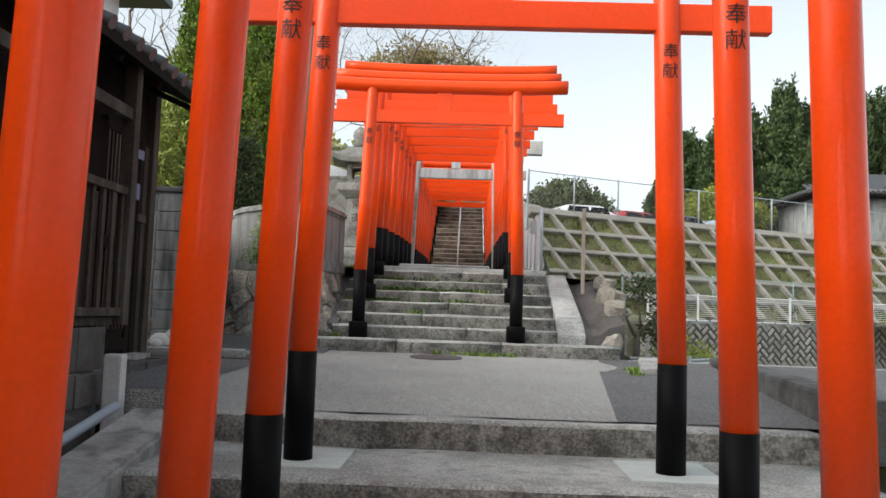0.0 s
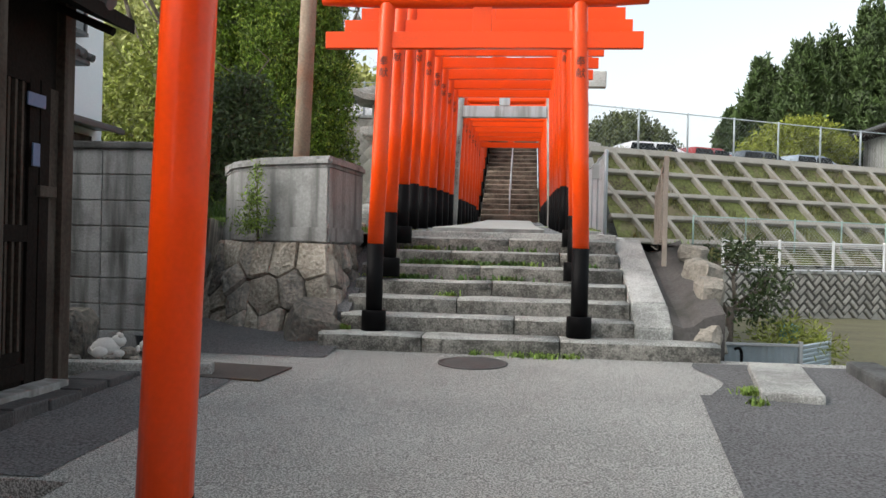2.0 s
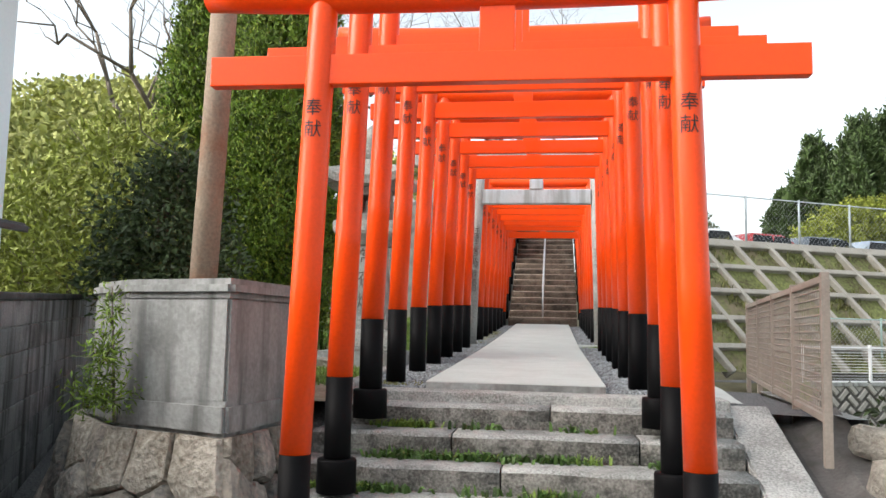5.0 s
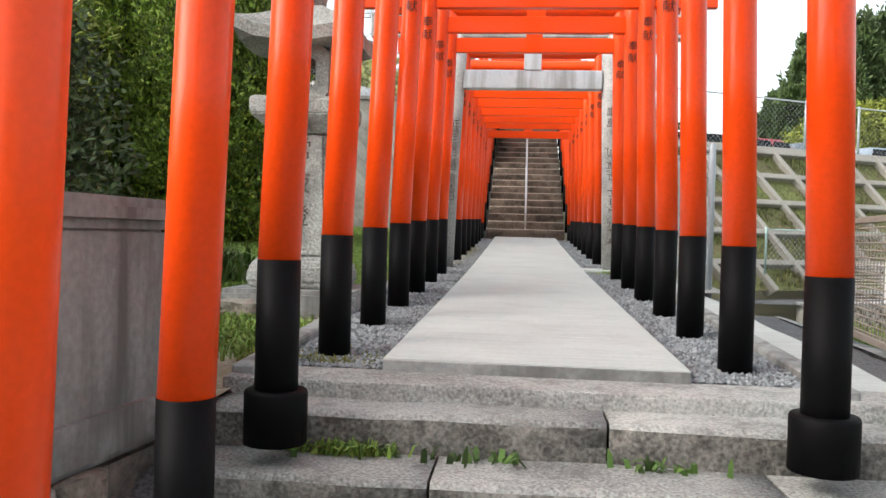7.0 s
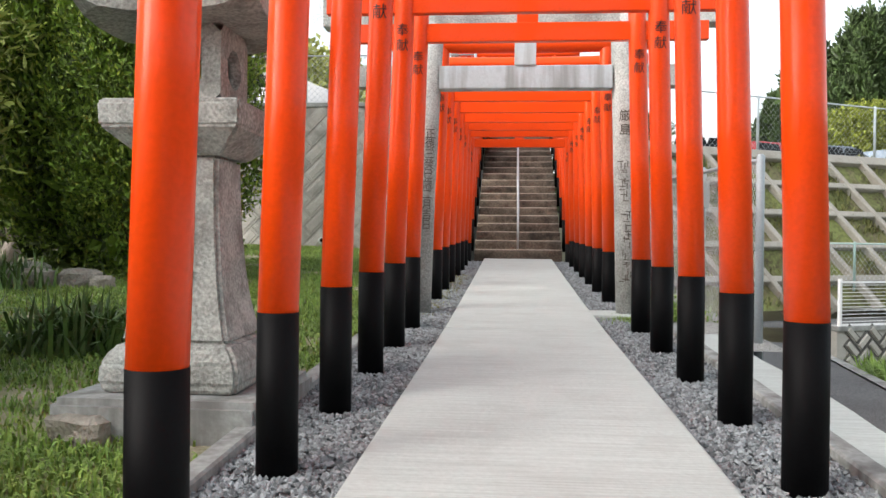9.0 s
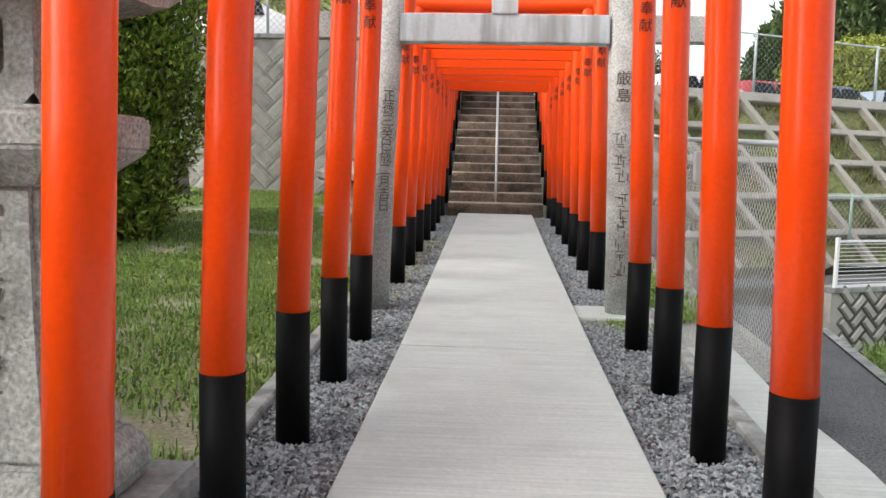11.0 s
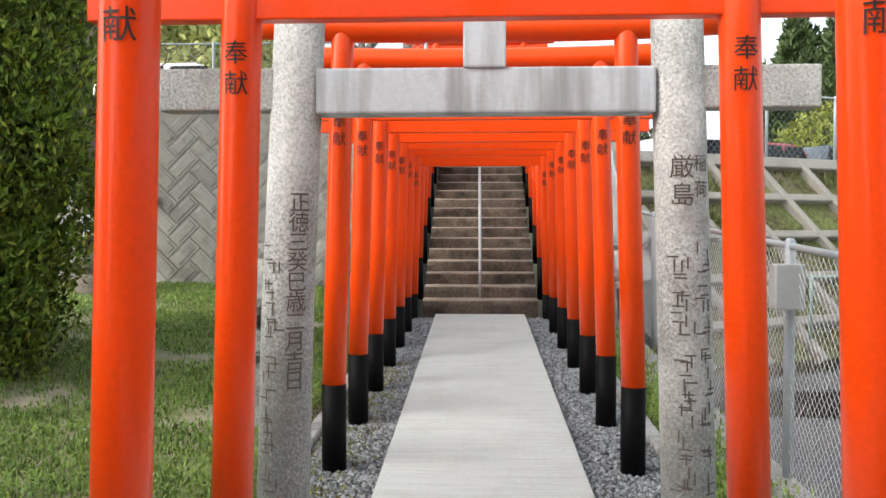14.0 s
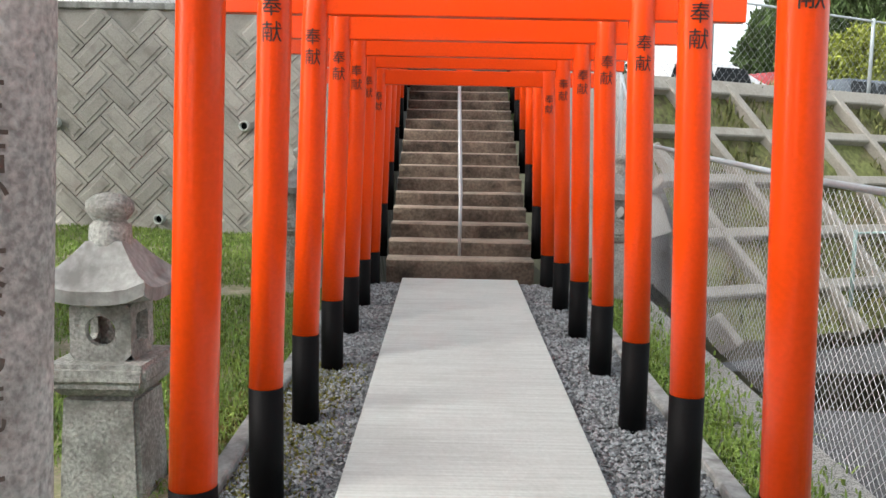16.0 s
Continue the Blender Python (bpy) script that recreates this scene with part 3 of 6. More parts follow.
def broadleaf(name, x, y, z, blobs, count, size, material, label, seed, trunk=(0.06, 1.0), group="", flat=0.5, shell=0.35, forks=2):
    t = empty(name, label, "tree" if "tree" in name else "shrub", group, at=pose(x, y, z))
    rng = np.random.default_rng(seed)
    bm = bmesh.new()
    tube(bm, (0, 0, -0.15), (0.03, 0, trunk[1]), trunk[0] * 1.2, trunk[0], 8)
    for bx, by, bz, rx, ry, rz in blobs:
        limb(bm, (0.03, 0, trunk[1] * 0.9), (bx, by, bz), trunk[0] * 0.7, trunk[0] * 0.25, rng, forks - 1, 0.4, 2)
    part("trunk", bm, BARK, t)
    leaf_cloud("crown", blobs, count, size, material, t, "", flat, seed, shell=shell)
    return t


# ---- lawn, driveway and alley ----
def lawn_z(x, y):
    return path_z(y) - 0.03 + 0.03 * noise.noise(Vector((x * 0.8, y * 0.8, 3))) + max(0, -x - 3) * 0.02


def strip(name, left, right, ys, height, material, label, category, n=10):
    bm = bmesh.new()
    g = []
    for y in ys:
        a, b = left(y), right(y)
        g.append([bm.verts.new((a + (b - a) * k / n, y, height(a + (b - a) * k / n, y))) for k in range(n + 1)])
    for a, b in zip(g, g[1:]):
        for k in range(n):
            f = bm.faces.new((a[k], a[k + 1], b[k + 1], b[k]))
            f.smooth = True
    return thing(name, bm, material, label, category, "", "structure")


def drive_z(x, y):
    return 1.03 - max(0, y - 12) * 0.06 - (x - 1.3) * 0.03


def drive_x(y):
    return 2.15 + max(0, y - 11.8) * 0.25


strip("lawn", lambda y: -1.5 if y < 9.6 else -2.95 - max(0, y - 9.8) * 0.45, lambda y: -1.22, span(9.25, 27.2, 0.35), lawn_z, GRASS_SOIL, "patchy lawn with worn bare soil", "lawn", 24)
strip("driveway", lambda y: 1.26 if y < 15 else 1.9, drive_x, span(9.75, 23.5, 0.4), drive_z, DARK_ASPHALT, "dark asphalt driveway beside the path", "driveway")
strip("verge", lambda y: 1.24, lambda y: 1.95, span(14.5, 24, 0.4), lambda x, y: path_z(y) - 0.06 + 0.01 * noise.noise(Vector((x * 3, y * 3, 0))), ASPHALT, "worn concrete strip beside the wire fence", "verge", 4)
strip("alley", lambda y: -2.5 - max(0, y - 7) * 0.46, lambda y: -1.2 - max(0, y - 8.0) * 0.9 if y < 9.8 else -2.9 - (y - 9.8) * 0.45, span(7.0, 19, 0.4), lambda x, y: road_z(7.0) + 0.004 + (y - 7.0) * 0.085, DARK_ASPHALT, "dark asphalt alley beside the block wall", "alley")
strip("pavement_patch", lambda y: 1.25 + (y - 2.96) * 0.125, lambda y: 6.0, span(3.1, 6.1, 0.3), lambda x, y: road_z(y) + 0.005, DARK_ASPHALT, "smooth dark asphalt patch on the road", "road", 12)
strip("gutter_patch", lambda y: 1.78 + 0.08 * math.sin(y * 5) + (y - 6.1) * 0.1, lambda y: 6.0, span(6.1, 7.4, 0.15), lambda x, y: road_z(y) + 0.005, DARK_ASPHALT, "dark weathered asphalt round the loose slab", "road", 8)
bm = bmesh.new()
ys = span(8.0, 23.5, 0.5)
for a, b in zip(ys, ys[1:]):
    vs = [bm.verts.new(c) for c in ((drive_x(a), a, drive_z(drive_x(a), a) + 0.02), (drive_x(b), b, drive_z(drive_x(b), b) + 0.02), (drive_x(b) + 0.12, b, -1.2), (drive_x(a) + 0.12, a, -1.2), (drive_x(a) + 0.12, a, drive_z(drive_x(a), a) + 0.02), (drive_x(b) + 0.12, b, drive_z(drive_x(b), b) + 0.02))]
    bm.faces.new((vs[0], vs[1], vs[5], vs[4]))
    bm.faces.new((vs[4], vs[5], vs[2], vs[3]))
bmesh.ops.delete(bm, geom=[f for f in bm.faces if f.calc_center_median().y < 9.6], context="FACES")
thing("retaining_edge", bm, OLD_CONCRETE, "weathered concrete edge of the driveway", "wall", "", "structure")

bm = bmesh.new()
ys = span(9.8, 27, 0.4)
for a, b in zip(ys, ys[1:]):
    xa, xb = -2.95 - (a - 9.8) * 0.45, -2.95 - (b - 9.8) * 0.45
    vs = [bm.verts.new(c) for c in ((xa, a, lawn_z(xa, a) + 0.03), (xb, b, lawn_z(xb, b) + 0.03), (xb - 0.15, b, -0.3), (xa - 0.15, a, -0.3))]
    bm.faces.new(vs)
thing("lawn_edge_wall", bm, ROCK, "rough stone bank below the lawn", "bank", "", "structure")

# ---- manhole, plate, slabs on the road ----
mh = thing("manhole_cover", lathe([(0.285, 0), (0.285, 0.012), (0.262, 0.013), (0.26, 0.006), (0.25, 0.012), (0.02, 0.012)], 40), mat("cast_iron", (0.07, 0.07, 0.068), 0.7, 0.3, 4, 60, 0.6), "round iron manhole cover set in the road", "manhole cover", at=pose(0.03, 7.0, road_z(7.0) - 0.002, 1.8))
thing("steel_plate", box(-0.45, 0.4, -0.27, 0.27, 0, 0.012, 0.003), mat("rusty_steel", (0.06, 0.05, 0.045), 0.7, 0.35, 2, 40, 0.3, stain=(0.22, 0.13, 0.04), stain_at=(0.55, 0.75)), "flat rusty steel plate on the road", "steel plate", at=pose(-1.75, 6.25, road_z(6.25) + 0.002, 1.8, 0, -8))
thing("kerb_slab", box(-0.2, 0.2, -0.62, 0.62, -0.05, 0.065, 0.02), STEP_STONE, "pale loose concrete kerb slab", "slab", at=pose(2.33, 6.57, road_z(6.57), 1.8, 0, -11))
thing("kerb_wall", box(-0.12, 0.12, -2.6, 2.0, -0.2, 0.16, 0.03), COPING, "low dark concrete kerb beside the road", "kerb", at=pose(2.92, 5.3, road_z(5), 0, 0, -7), kind="structure")

# ---- stair ramp and rocks ----
rp = empty("stair_ramp", "sloping granite edging beside the stone stairs", "stair edging")
bm = bmesh.new()
vs = bm_box(bm, 1.43, 1.74, 8.05, 9.85, 0, 1)
for v in vs:
    base = 0.47 + (v.co.y - 8.08) * 0.335
    v.co.z = base if v.co.z > 0.5 else base - 0.5
bmesh.ops.bevel(bm, geom=bm.edges[:], offset=0.012, segments=2, affect="EDGES")
part("slope_slab", bm, GRANITE, rp, "pale granite slab")
bm = bmesh.new()
vs = bm_box(bm, 1.42, 1.75, 7.72, 8.045, 0.0, 0.46)
for v in vs:
    if v.co.z > 0.3 and v.co.y < 7.8:
        v.co.z = 0.25
bmesh.ops.bevel(bm, geom=bm.edges[:], offset=0.015, segments=2, affect="EDGES")
part("end_block", bm, STEP_STONE, rp, "grey end block")
bm = bmesh.new()
vs = bm_box(bm, 1.75, 2.2, 7.75, 9.9, 0, 1)
for v in vs:
    base = 0.36 + (v.co.y - 7.75) * 0.31 + (0.04 if v.co.x > 2 else -0.07)
    v.co.z = base if v.co.z > 0.5 else -0.4
bmesh.ops.subdivide_edges(bm, edges=bm.edges[:], cuts=4, use_grid_fill=True)
for v in bm.verts:
    if v.co.z > 0.2:
        v.co.z += 0.03 * noise.noise(v.co * 4) - (0.05 if 1.8 < v.co.x < 1.95 else 0)
thing("drain_slope", bm, DARK_BLOCK, "rough mortar slope with a drain gutter", "slope", "", "structure")


def rock_bm(sx, sy, sz, seed, rough=0.16, edge=0.16):
    bm = bmesh.new()
    bmesh.ops.create_cube(bm, size=1)
    bmesh.ops.bevel(bm, geom=bm.edges[:], offset=edge, segments=1, affect="EDGES")
    bmesh.ops.triangulate(bm, faces=bm.faces[:])
    bmesh.ops.subdivide_edges(bm, edges=[e for e in bm.edges if e.calc_length() > 0.45], cuts=1)
    for v in bm.verts:
        q = v.co * 2.1 + Vector((seed * 3.7, seed * 1.3, seed * 0.7))
        v.co += v.co.normalized() * rough * noise.noise(q)
        v.co = Vector((v.co.x * sx, v.co.y * sy, v.co.z * sz))
    return bm


for k, (x, y, z, a, b, c) in enumerate(((2.16, 8.3, 0.48, 0.24, 0.34, 0.42), (2.2, 8.72, 0.72, 0.24, 0.42, 0.28), (2.2, 9.15, 0.92, 0.18, 0.28, 0.18), (2.08, 7.9, 0.16, 0.4, 0.3, 0.26))):
    thing("boulder", rock_bm(a, b, c, k + 1), PALE_ROCK, "pale rough boulder set beside the drain", "boulder", "boulders beside the stairs", at=pose(x, y, z, 8, 5, 20 * k))
thing("end_stone", rock_bm(0.42, 0.4, 0.5, 9), ROCK, "slanted grey stone at the foot of the stairs", "stone", at=pose(-1.52, 7.8, 0.12, 14, 12, 20))
bm = bmesh.new()
vs = bm_box(bm, -1.55, -1.2, 7.9, 9.9, 0, 1)
for v in vs:
    v.co.z = (0.3 + (v.co.y - 7.9) * 0.38) if v.co.z > 0.5 else -0.1
thing("earth_slope", bm, DARK_ASPHALT, "dark gravelly slope beside the stairs", "slope", "", "structure")

# ---- walled platform with field-stone base ----
PED = [(-1.50, 8.24), (-1.38, 9.35), (-2.3, 10.5), (-3.3, 10.4), (-3.05, 9.6), (-2.75, 9.0), (-2.3, 8.55)]
ped = empty("stone_platform", "grey concrete parapet on a field-stone base", "platform")


def ring_bm(points, z0, z1, grow=0.0, cx=-2.3, cy=9.5, bevel=0.03):
    bm = bmesh.new()
    lo = [bm.verts.new((x + (x - cx) * grow, y + (y - cy) * grow, z0)) for x, y in points]
    hi = [bm.verts.new((x + (x - cx) * grow, y + (y - cy) * grow, z1)) for x, y in points]
    n = len(points)
    for k in range(n):
        bm.faces.new((lo[k], lo[(k + 1) % n], hi[(k + 1) % n], hi[k]))
    bm.faces.new(hi)
    bm.faces.new(lo[::-1])
    bmesh.ops.bevel(bm, geom=bm.edges[:], offset=bevel, segments=2, affect="EDGES")
    return bm


part("base_band", ring_bm(PED, 0.92, 1.12, 0.03), PARAPET, ped)
part("parapet", ring_bm(PED, 1.1, 1.70, 0.0, bevel=0.02), PARAPET, ped, "streaked concrete parapet")
part("coping", ring_bm(PED, 1.69, 1.80, 0.035, bevel=0.035), PARAPET, ped, "rounded concrete coping")
part("core", ring_bm([(x + 0.02, y + 0.06) for x, y in PED], -0.2, 0.93, -0.02), ROCK, ped, "dark packed core")


def fitted_stones(parent, a, b, z0, z1, nu, nz, seed):
    """Irregular stones fitted to one another on a battered face from a to b, each a bulging polygon with rough faces."""
    rng = np.random.default_rng(seed)
    outs = []
    for x, y in (a, b):
        d = Vector((x + 2.2, y - 9.7, 0)).normalized()
        outs.append((Vector((x, y, z0)) + d * 0.40, Vector((x, y, z1)) + d * 0.03))
    L = (outs[0][0] - outs[1][0]).length
    H = z1 - z0
    seeds = []
    for r in range(nz):
        m = nu + (1 if r == 0 else 0)
        for k in range(m):
            seeds.append(((k + 0.5 + 0.35 * (r % 2 - 0.5) + rng.uniform(-0.3, 0.3)) / m * L, (r + 0.5 + rng.uniform(-0.28, 0.28)) / nz * H))
    nrm = (outs[1][0] - outs[0][0]).cross(outs[0][1] - outs[0][0]).normalized()
    if nrm.dot(Vector((outs[0][0].x + 2.2, outs[0][0].y - 9.7, 0))) < 0:
        nrm = -nrm
    for i, (su, sw) in enumerate(seeds):
        poly = [(0, 0), (L, 0), (L, H), (0, H)]
        for j, (tu, tw) in enumerate(seeds):
            if j == i:
                continue
            mu, mw, du, dw = (su + tu) / 2, (sw + tw) / 2, tu - su, tw - sw
            cutp = []
            for p, q in zip(poly, poly[1:] + poly[:1]):
                fp, fq = (p[0] - mu) * du + (p[1] - mw) * dw, (q[0] - mu) * du + (q[1] - mw) * dw
                if fp <= 0:
                    cutp.append(p)
                if fp * fq < 0:
                    t = fp / (fp - fq)
                    cutp.append((p[0] + (q[0] - p[0]) * t, p[1] + (q[1] - p[1]) * t))
            poly = cutp
            if len(poly) < 3:
                break
        if len(poly) < 3:
            continue
        fine = []
        for p, q in zip(poly, poly[1:] + poly[:1]):
            fine += [p, ((p[0] + q[0]) / 2, (p[1] + q[1]) / 2)]
        cu, cw = sum(p[0] for p in poly) / len(poly), sum(p[1] for p in poly) / len(poly)
        bulge, tilt = rng.uniform(0.0, 0.05), rng.uniform(-0.12, 0.12, 2)
        bm = bmesh.new()
        rings = []
        for shrink, deep in ((1.0, -0.25), (0.97, -0.03), (0.90, 0.012), (0.55, 0.03)):
            ring = []
            for p in fine:
                u, w = cu + (p[0] - cu) * shrink, cw + (p[1] - cw) * shrink
                c = outs[0][0].lerp(outs[1][0], u / L).lerp(outs[0][1].lerp(outs[1][1], u / L), w / H)
                n = noise.noise(Vector((u * 9 + seed, w * 9, deep * 20)))
                c = c + nrm * (deep + bulge + (n * 0.022 + tilt[0] * (u - cu) + tilt[1] * (w - cw) if deep > -0.1 else 0))
                c.x += 0.008 * noise.noise(Vector((u * 17, w * 17, 5)))
                c.z += 0.01 * noise.noise(Vector((u * 17, w * 17, 9)))
                ring.append(bm.verts.new(c))
            rings.append(ring)
        for ra, rb in zip(rings, rings[1:]):
            for k in range(len(ra)):
                bm.faces.new((ra[k], ra[(k + 1) % len(ra)], rb[(k + 1) % len(rb)], rb[k]))
        bm.faces.new(rings[-1])
        bmesh.ops.recalc_face_normals(bm, faces=bm.faces[:])
        part("stone", bm, TAN_ROCK if rng.random() < 0.45 else ROCK, parent)


fitted_stones(ped, PED[6], PED[0], -0.06, 0.93, 3, 3, 3)
fitted_stones(ped, PED[5], PED[6], -0.06, 0.93, 2, 4, 8)
fitted_stones(ped, PED[4], PED[5], -0.06, 0.93, 3, 3, 12)
fitted_stones(ped, PED[0], (-1.42, 8.95), -0.06, 0.93, 3, 4, 16)

pole = empty("utility_pole", "weathered bare wooden utility pole", "utility pole", at=pose(-1.99, 8.95, 1.6, -1.0, 1.2))
part("shaft", lathe([(0.088, 0), (0.086, 2), (0.08, 4.5), (0.072, 7.5)], 16), POLE_WOOD, pole)

# ---- concrete block walls ----
def block_wall(name, x0, y0, x1, y1, z0, z1, label, rise=0.0, bw=0.40, bh=0.20, stack=False):
    L = math.hypot(x1 - x0, y1 - y0)
    w = tagged(empty(name, label, "block wall", at=pose(x0, y0, z0, 0, 0, math.degrees(math.atan2(y1 - y0, x1 - x0)))), kind="structure")
    core = box(0.01, L - 0.01, 0.012, 0.108, -0.3, z1 - z0 - 0.02)
    for v in core.verts:
        v.co.z += rise * v.co.x
    part("mortar_core", core, OLD_CONCRETE, w)
    me = mesh_of("block", box(0.004, bw - 0.004, 0, 0.12, 0.004, bh - 0.004, 0.008), BLOCK)
    half = mesh_of("block", box(0.004, bw / 2 - 0.004, 0, 0.12, 0.004, bh - 0.004, 0.008), BLOCK)
    rows = int(round((z1 - z0 - 0.06) / bh))
    for r in range(rows):
        x, first = 0.0, 0 if stack else r % 2
        while x < L - 0.1:
            q = half if (first and x == 0) or x + bw > L + 0.02 else me
            shared("block", q, w, pose(x, 0, r * bh + rise * x, 0, -math.degrees(math.atan(rise))))
            x += bw / 2 if q is half else bw
    cap = box(-0.02, L + 0.02, -0.02, 0.14, 0, 0.06, 0.015)
    for v in cap.verts:
        v.co.z += rows * bh + rise * v.co.x
    part("coping", cap, COPING, w)
    return w


block_wall("wall_front", -4.76, 6.70, -2.34, 6.70, -0.02, 1.74, "grey concrete block wall with stained coping", bw=0.44, bh=0.21, stack=True)
block_wall("wall_alley", -2.5, 6.83, -7.8, 18.6, 0.0, 1.66, "stained concrete block wall along the alley", 0.03)

# ---- frogs, stones and pots beside the block wall ----
frog = bmesh.new()
for c, s in (((0, 0, 0.07), (0.11, 0.075, 0.075)), ((0.09, 0, 0.11), (0.06, 0.06, 0.05)), ((-0.06, 0.07, 0.04), (0.06, 0.03, 0.045)), ((-0.06, -0.07, 0.04), (0.06, 0.03, 0.045)), ((0.1, 0.035, 0.155), (0.022, 0.02, 0.022)), ((0.1, -0.035, 0.155), (0.022, 0.02, 0.022)), ((0.08, 0.05, 0.02), (0.05, 0.02, 0.03)), ((0.08, -0.05, 0.02), (0.05, 0.02, 0.03))):
    bmesh.ops.create_icosphere(frog, subdivisions=2, radius=1, matrix=Matrix.Translation(c) @ Matrix.Diagonal((*s, 1)))
for f in frog.faces:
    f.smooth = True
fr = thing("stone_ornament", frog, mat("white_stone", (0.55, 0.55, 0.53), 0.8, 0.15, 6, 60, 0.3), "small pale stone frog ornament by the wall", "ornament", "stone ornaments", at=pose(-2.75, 6.35, 0.03, 0, 0, 40))
copy_thing(fr, pose(-2.5, 6.5, 0.05, 0, 0, 100) @ Matrix.Diagonal((0.7, 0.7, 0.7, 1)))
for k, (x, y, s) in enumerate(((-3.15, 6.45, 0.42), (-2.62, 6.2, 0.13), (-2.9, 6.15, 0.12), (-2.45, 6.25, 0.1), (-3.0, 6.6, 0.2), (-2.7, 6.62, 0.14))):
    thing("garden_stone", rock_bm(s, s * 0.8, s * 1.15 if k == 0 else s * 0.6, 40 + k), ROCK, "rough grey garden stone by the wall", "stone", "garden stones", at=pose(x, y, 0.12 if k == 0 else 0.02, 0, 0, k * 50))
thing("flower_pot", lathe([(0.05, 0), (0.075, 0.14), (0.08, 0.14), (0.068, 0.13), (0.05, 0.05)], 18), mat("blue_glaze", (0.03, 0.045, 0.06), 0.35, 0.2), "small dark glazed flower pot", "flower pot", at=pose(-2.62, 6.72, 0.02))
thing("stone_edging", box(-0.75, 0.75, -0.07, 0.07, -0.1, 0.08, 0.02), STEP_STONE, "low concrete edging of a small bed", "edging", at=pose(-2.55, 6.0, -0.03, 0, 0, 10))

# ---- old wooden house ----
house = empty("wooden_house", "old dark wooden house with deep eaves", "house")
HX, HY0, HY1 = -2.6, -5.0, 5.42
VX, FX = -2.3, -2.15
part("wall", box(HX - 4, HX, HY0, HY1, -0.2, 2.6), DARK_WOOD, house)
part("end_post", box(HX - 0.06, HX + 0.06, HY1 - 0.06, HY1 + 0.06, -0.2, 2.5, 0.006), WOOD, house)
bm = bmesh.new()
vs = bm_box(bm, -6.5, -2.15, HY0 - 0.6, 5.5, 0, 0.09)
for v in vs:
    v.co.z += 2.27 + (-2.15 - v.co.x) * 0.42
roof = part("roof", bm, DARK_WOOD, house, "dark roof with deep eaves")
for k in range(15):
    bm = bmesh.new()
    tube(bm, (-2.22, HY0 + k * 0.74, 2.25), (-4.5, HY0 + k * 0.74, 3.21), 0.03, 0.03, 6)
    part("rafter", bm, DARK_WOOD, roof)
for k in range(46):
    bm = bmesh.new()
    tube(bm, (-2.13, HY0 - 0.5 + k * 0.237, 2.38), (-4.2, HY0 - 0.5 + k * 0.237, 3.25), 0.055, 0.055, 8)
    part("roof_tile", bm, TILE, roof)
veranda = part("veranda", box(HX, VX - 0.03, HY0, 4.35, 0.30, 0.36, 0.005), WOOD, house, "grey weathered timber veranda")
for z, r in ((0.40, 0.03), (1.32, 0.03), (1.92, 0.045)):
    part("rail", box(VX - 0.03, VX + 0.03, HY0, 4.35, z - r, z + r, 0.006), WOOD, veranda)
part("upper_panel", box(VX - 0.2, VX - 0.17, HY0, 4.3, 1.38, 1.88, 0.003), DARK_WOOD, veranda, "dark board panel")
part("back_panel", box(VX - 0.26, VX - 0.22, HY0, 4.3, 0.36, 1.32, 0.003), WOOD, veranda, "grey board panel")
me = mesh_of("slat", box(-0.012, 0.012, -0.022, 0.022, 0.42, 1.30, 0.003), WOOD)
for k in range(58):
    shared("slat", me, veranda, pose(VX, HY0 + 0.1 + k * 0.16, 0))
for y in (-3.0, -0.4, 2.0, 4.3):
    part("post", box(VX - 0.05, VX + 0.05, y - 0.05, y + 0.05, 0.3, 2.3, 0.006), WOOD, veranda)
door = part("lattice_door", box(HX + 0.002, HX + 0.03, 4.42, 5.0, 0.0, 1.95, 0.004), DARK_WOOD, house, "dark sliding lattice door")
me = mesh_of("slat", box(0.03, 0.055, -0.011, 0.011, 0.25, 1.85, 0.003), WOOD)
for k in range(8):
    shared("slat", me, door, pose(HX, 4.48 + k * 0.066, 0))
for z in (0.12, 0.95, 1.9):
    part("door_rail", box(HX + 0.028, HX + 0.06, 4.42, 5.0, z - 0.05, z + 0.05, 0.004), DARK_WOOD, door)
for k in range(3):
    part("board", box(HX + 0.002, HX + 0.022 + 0.006 * (k % 2), 5.06 + k * 0.105, 5.16 + k * 0.105, 0.0, 1.93 - 0.03 * k, 0.003), WOOD if k == 2 else DARK_WOOD, house, "weathered upright board")
part("mail_slot", box(HX + 0.02, HX + 0.05, 5.14, 5.32, 1.18, 1.25, 0.006), WOOD, house, "pale wooden letter slot")
PLATE = mat("blue_plate", (0.10, 0.16, 0.28), 0.5, 0.1)
part("plate", box(HX + 0.05, HX + 0.062, 4.98, 5.16, 1.72, 1.80, 0.002), PLATE, house, "small blue address plate")
part("plate", box(HX + 0.05, HX + 0.062, 5.04, 5.11, 1.36, 1.50, 0.002), PLATE, house, "small blue address plate")
SLATE = mat("dark_slate", (0.055, 0.055, 0.056), 0.6, 0.5, 6, 40, 0.6, island=0.35)
step = tagged(empty("door_step", "low step of dark slate slabs before the wooden house", "step"), kind="structure")
for k in range(7):
    part("slab", box(HX + 0.005, -2.29 + 0.012 * (k % 2), 3.86 + k * 0.335, 4.185 + k * 0.335, -0.3, -0.01 + 0.006 * (k % 3), 0.012), SLATE, step)
thing("threshold", box(HX + 0.01, -2.43, 4.35, 5.3, -0.02, 0.035, 0.01), OLD_CONCRETE, "pale concrete threshold below the lattice door", "threshold", "", "structure")
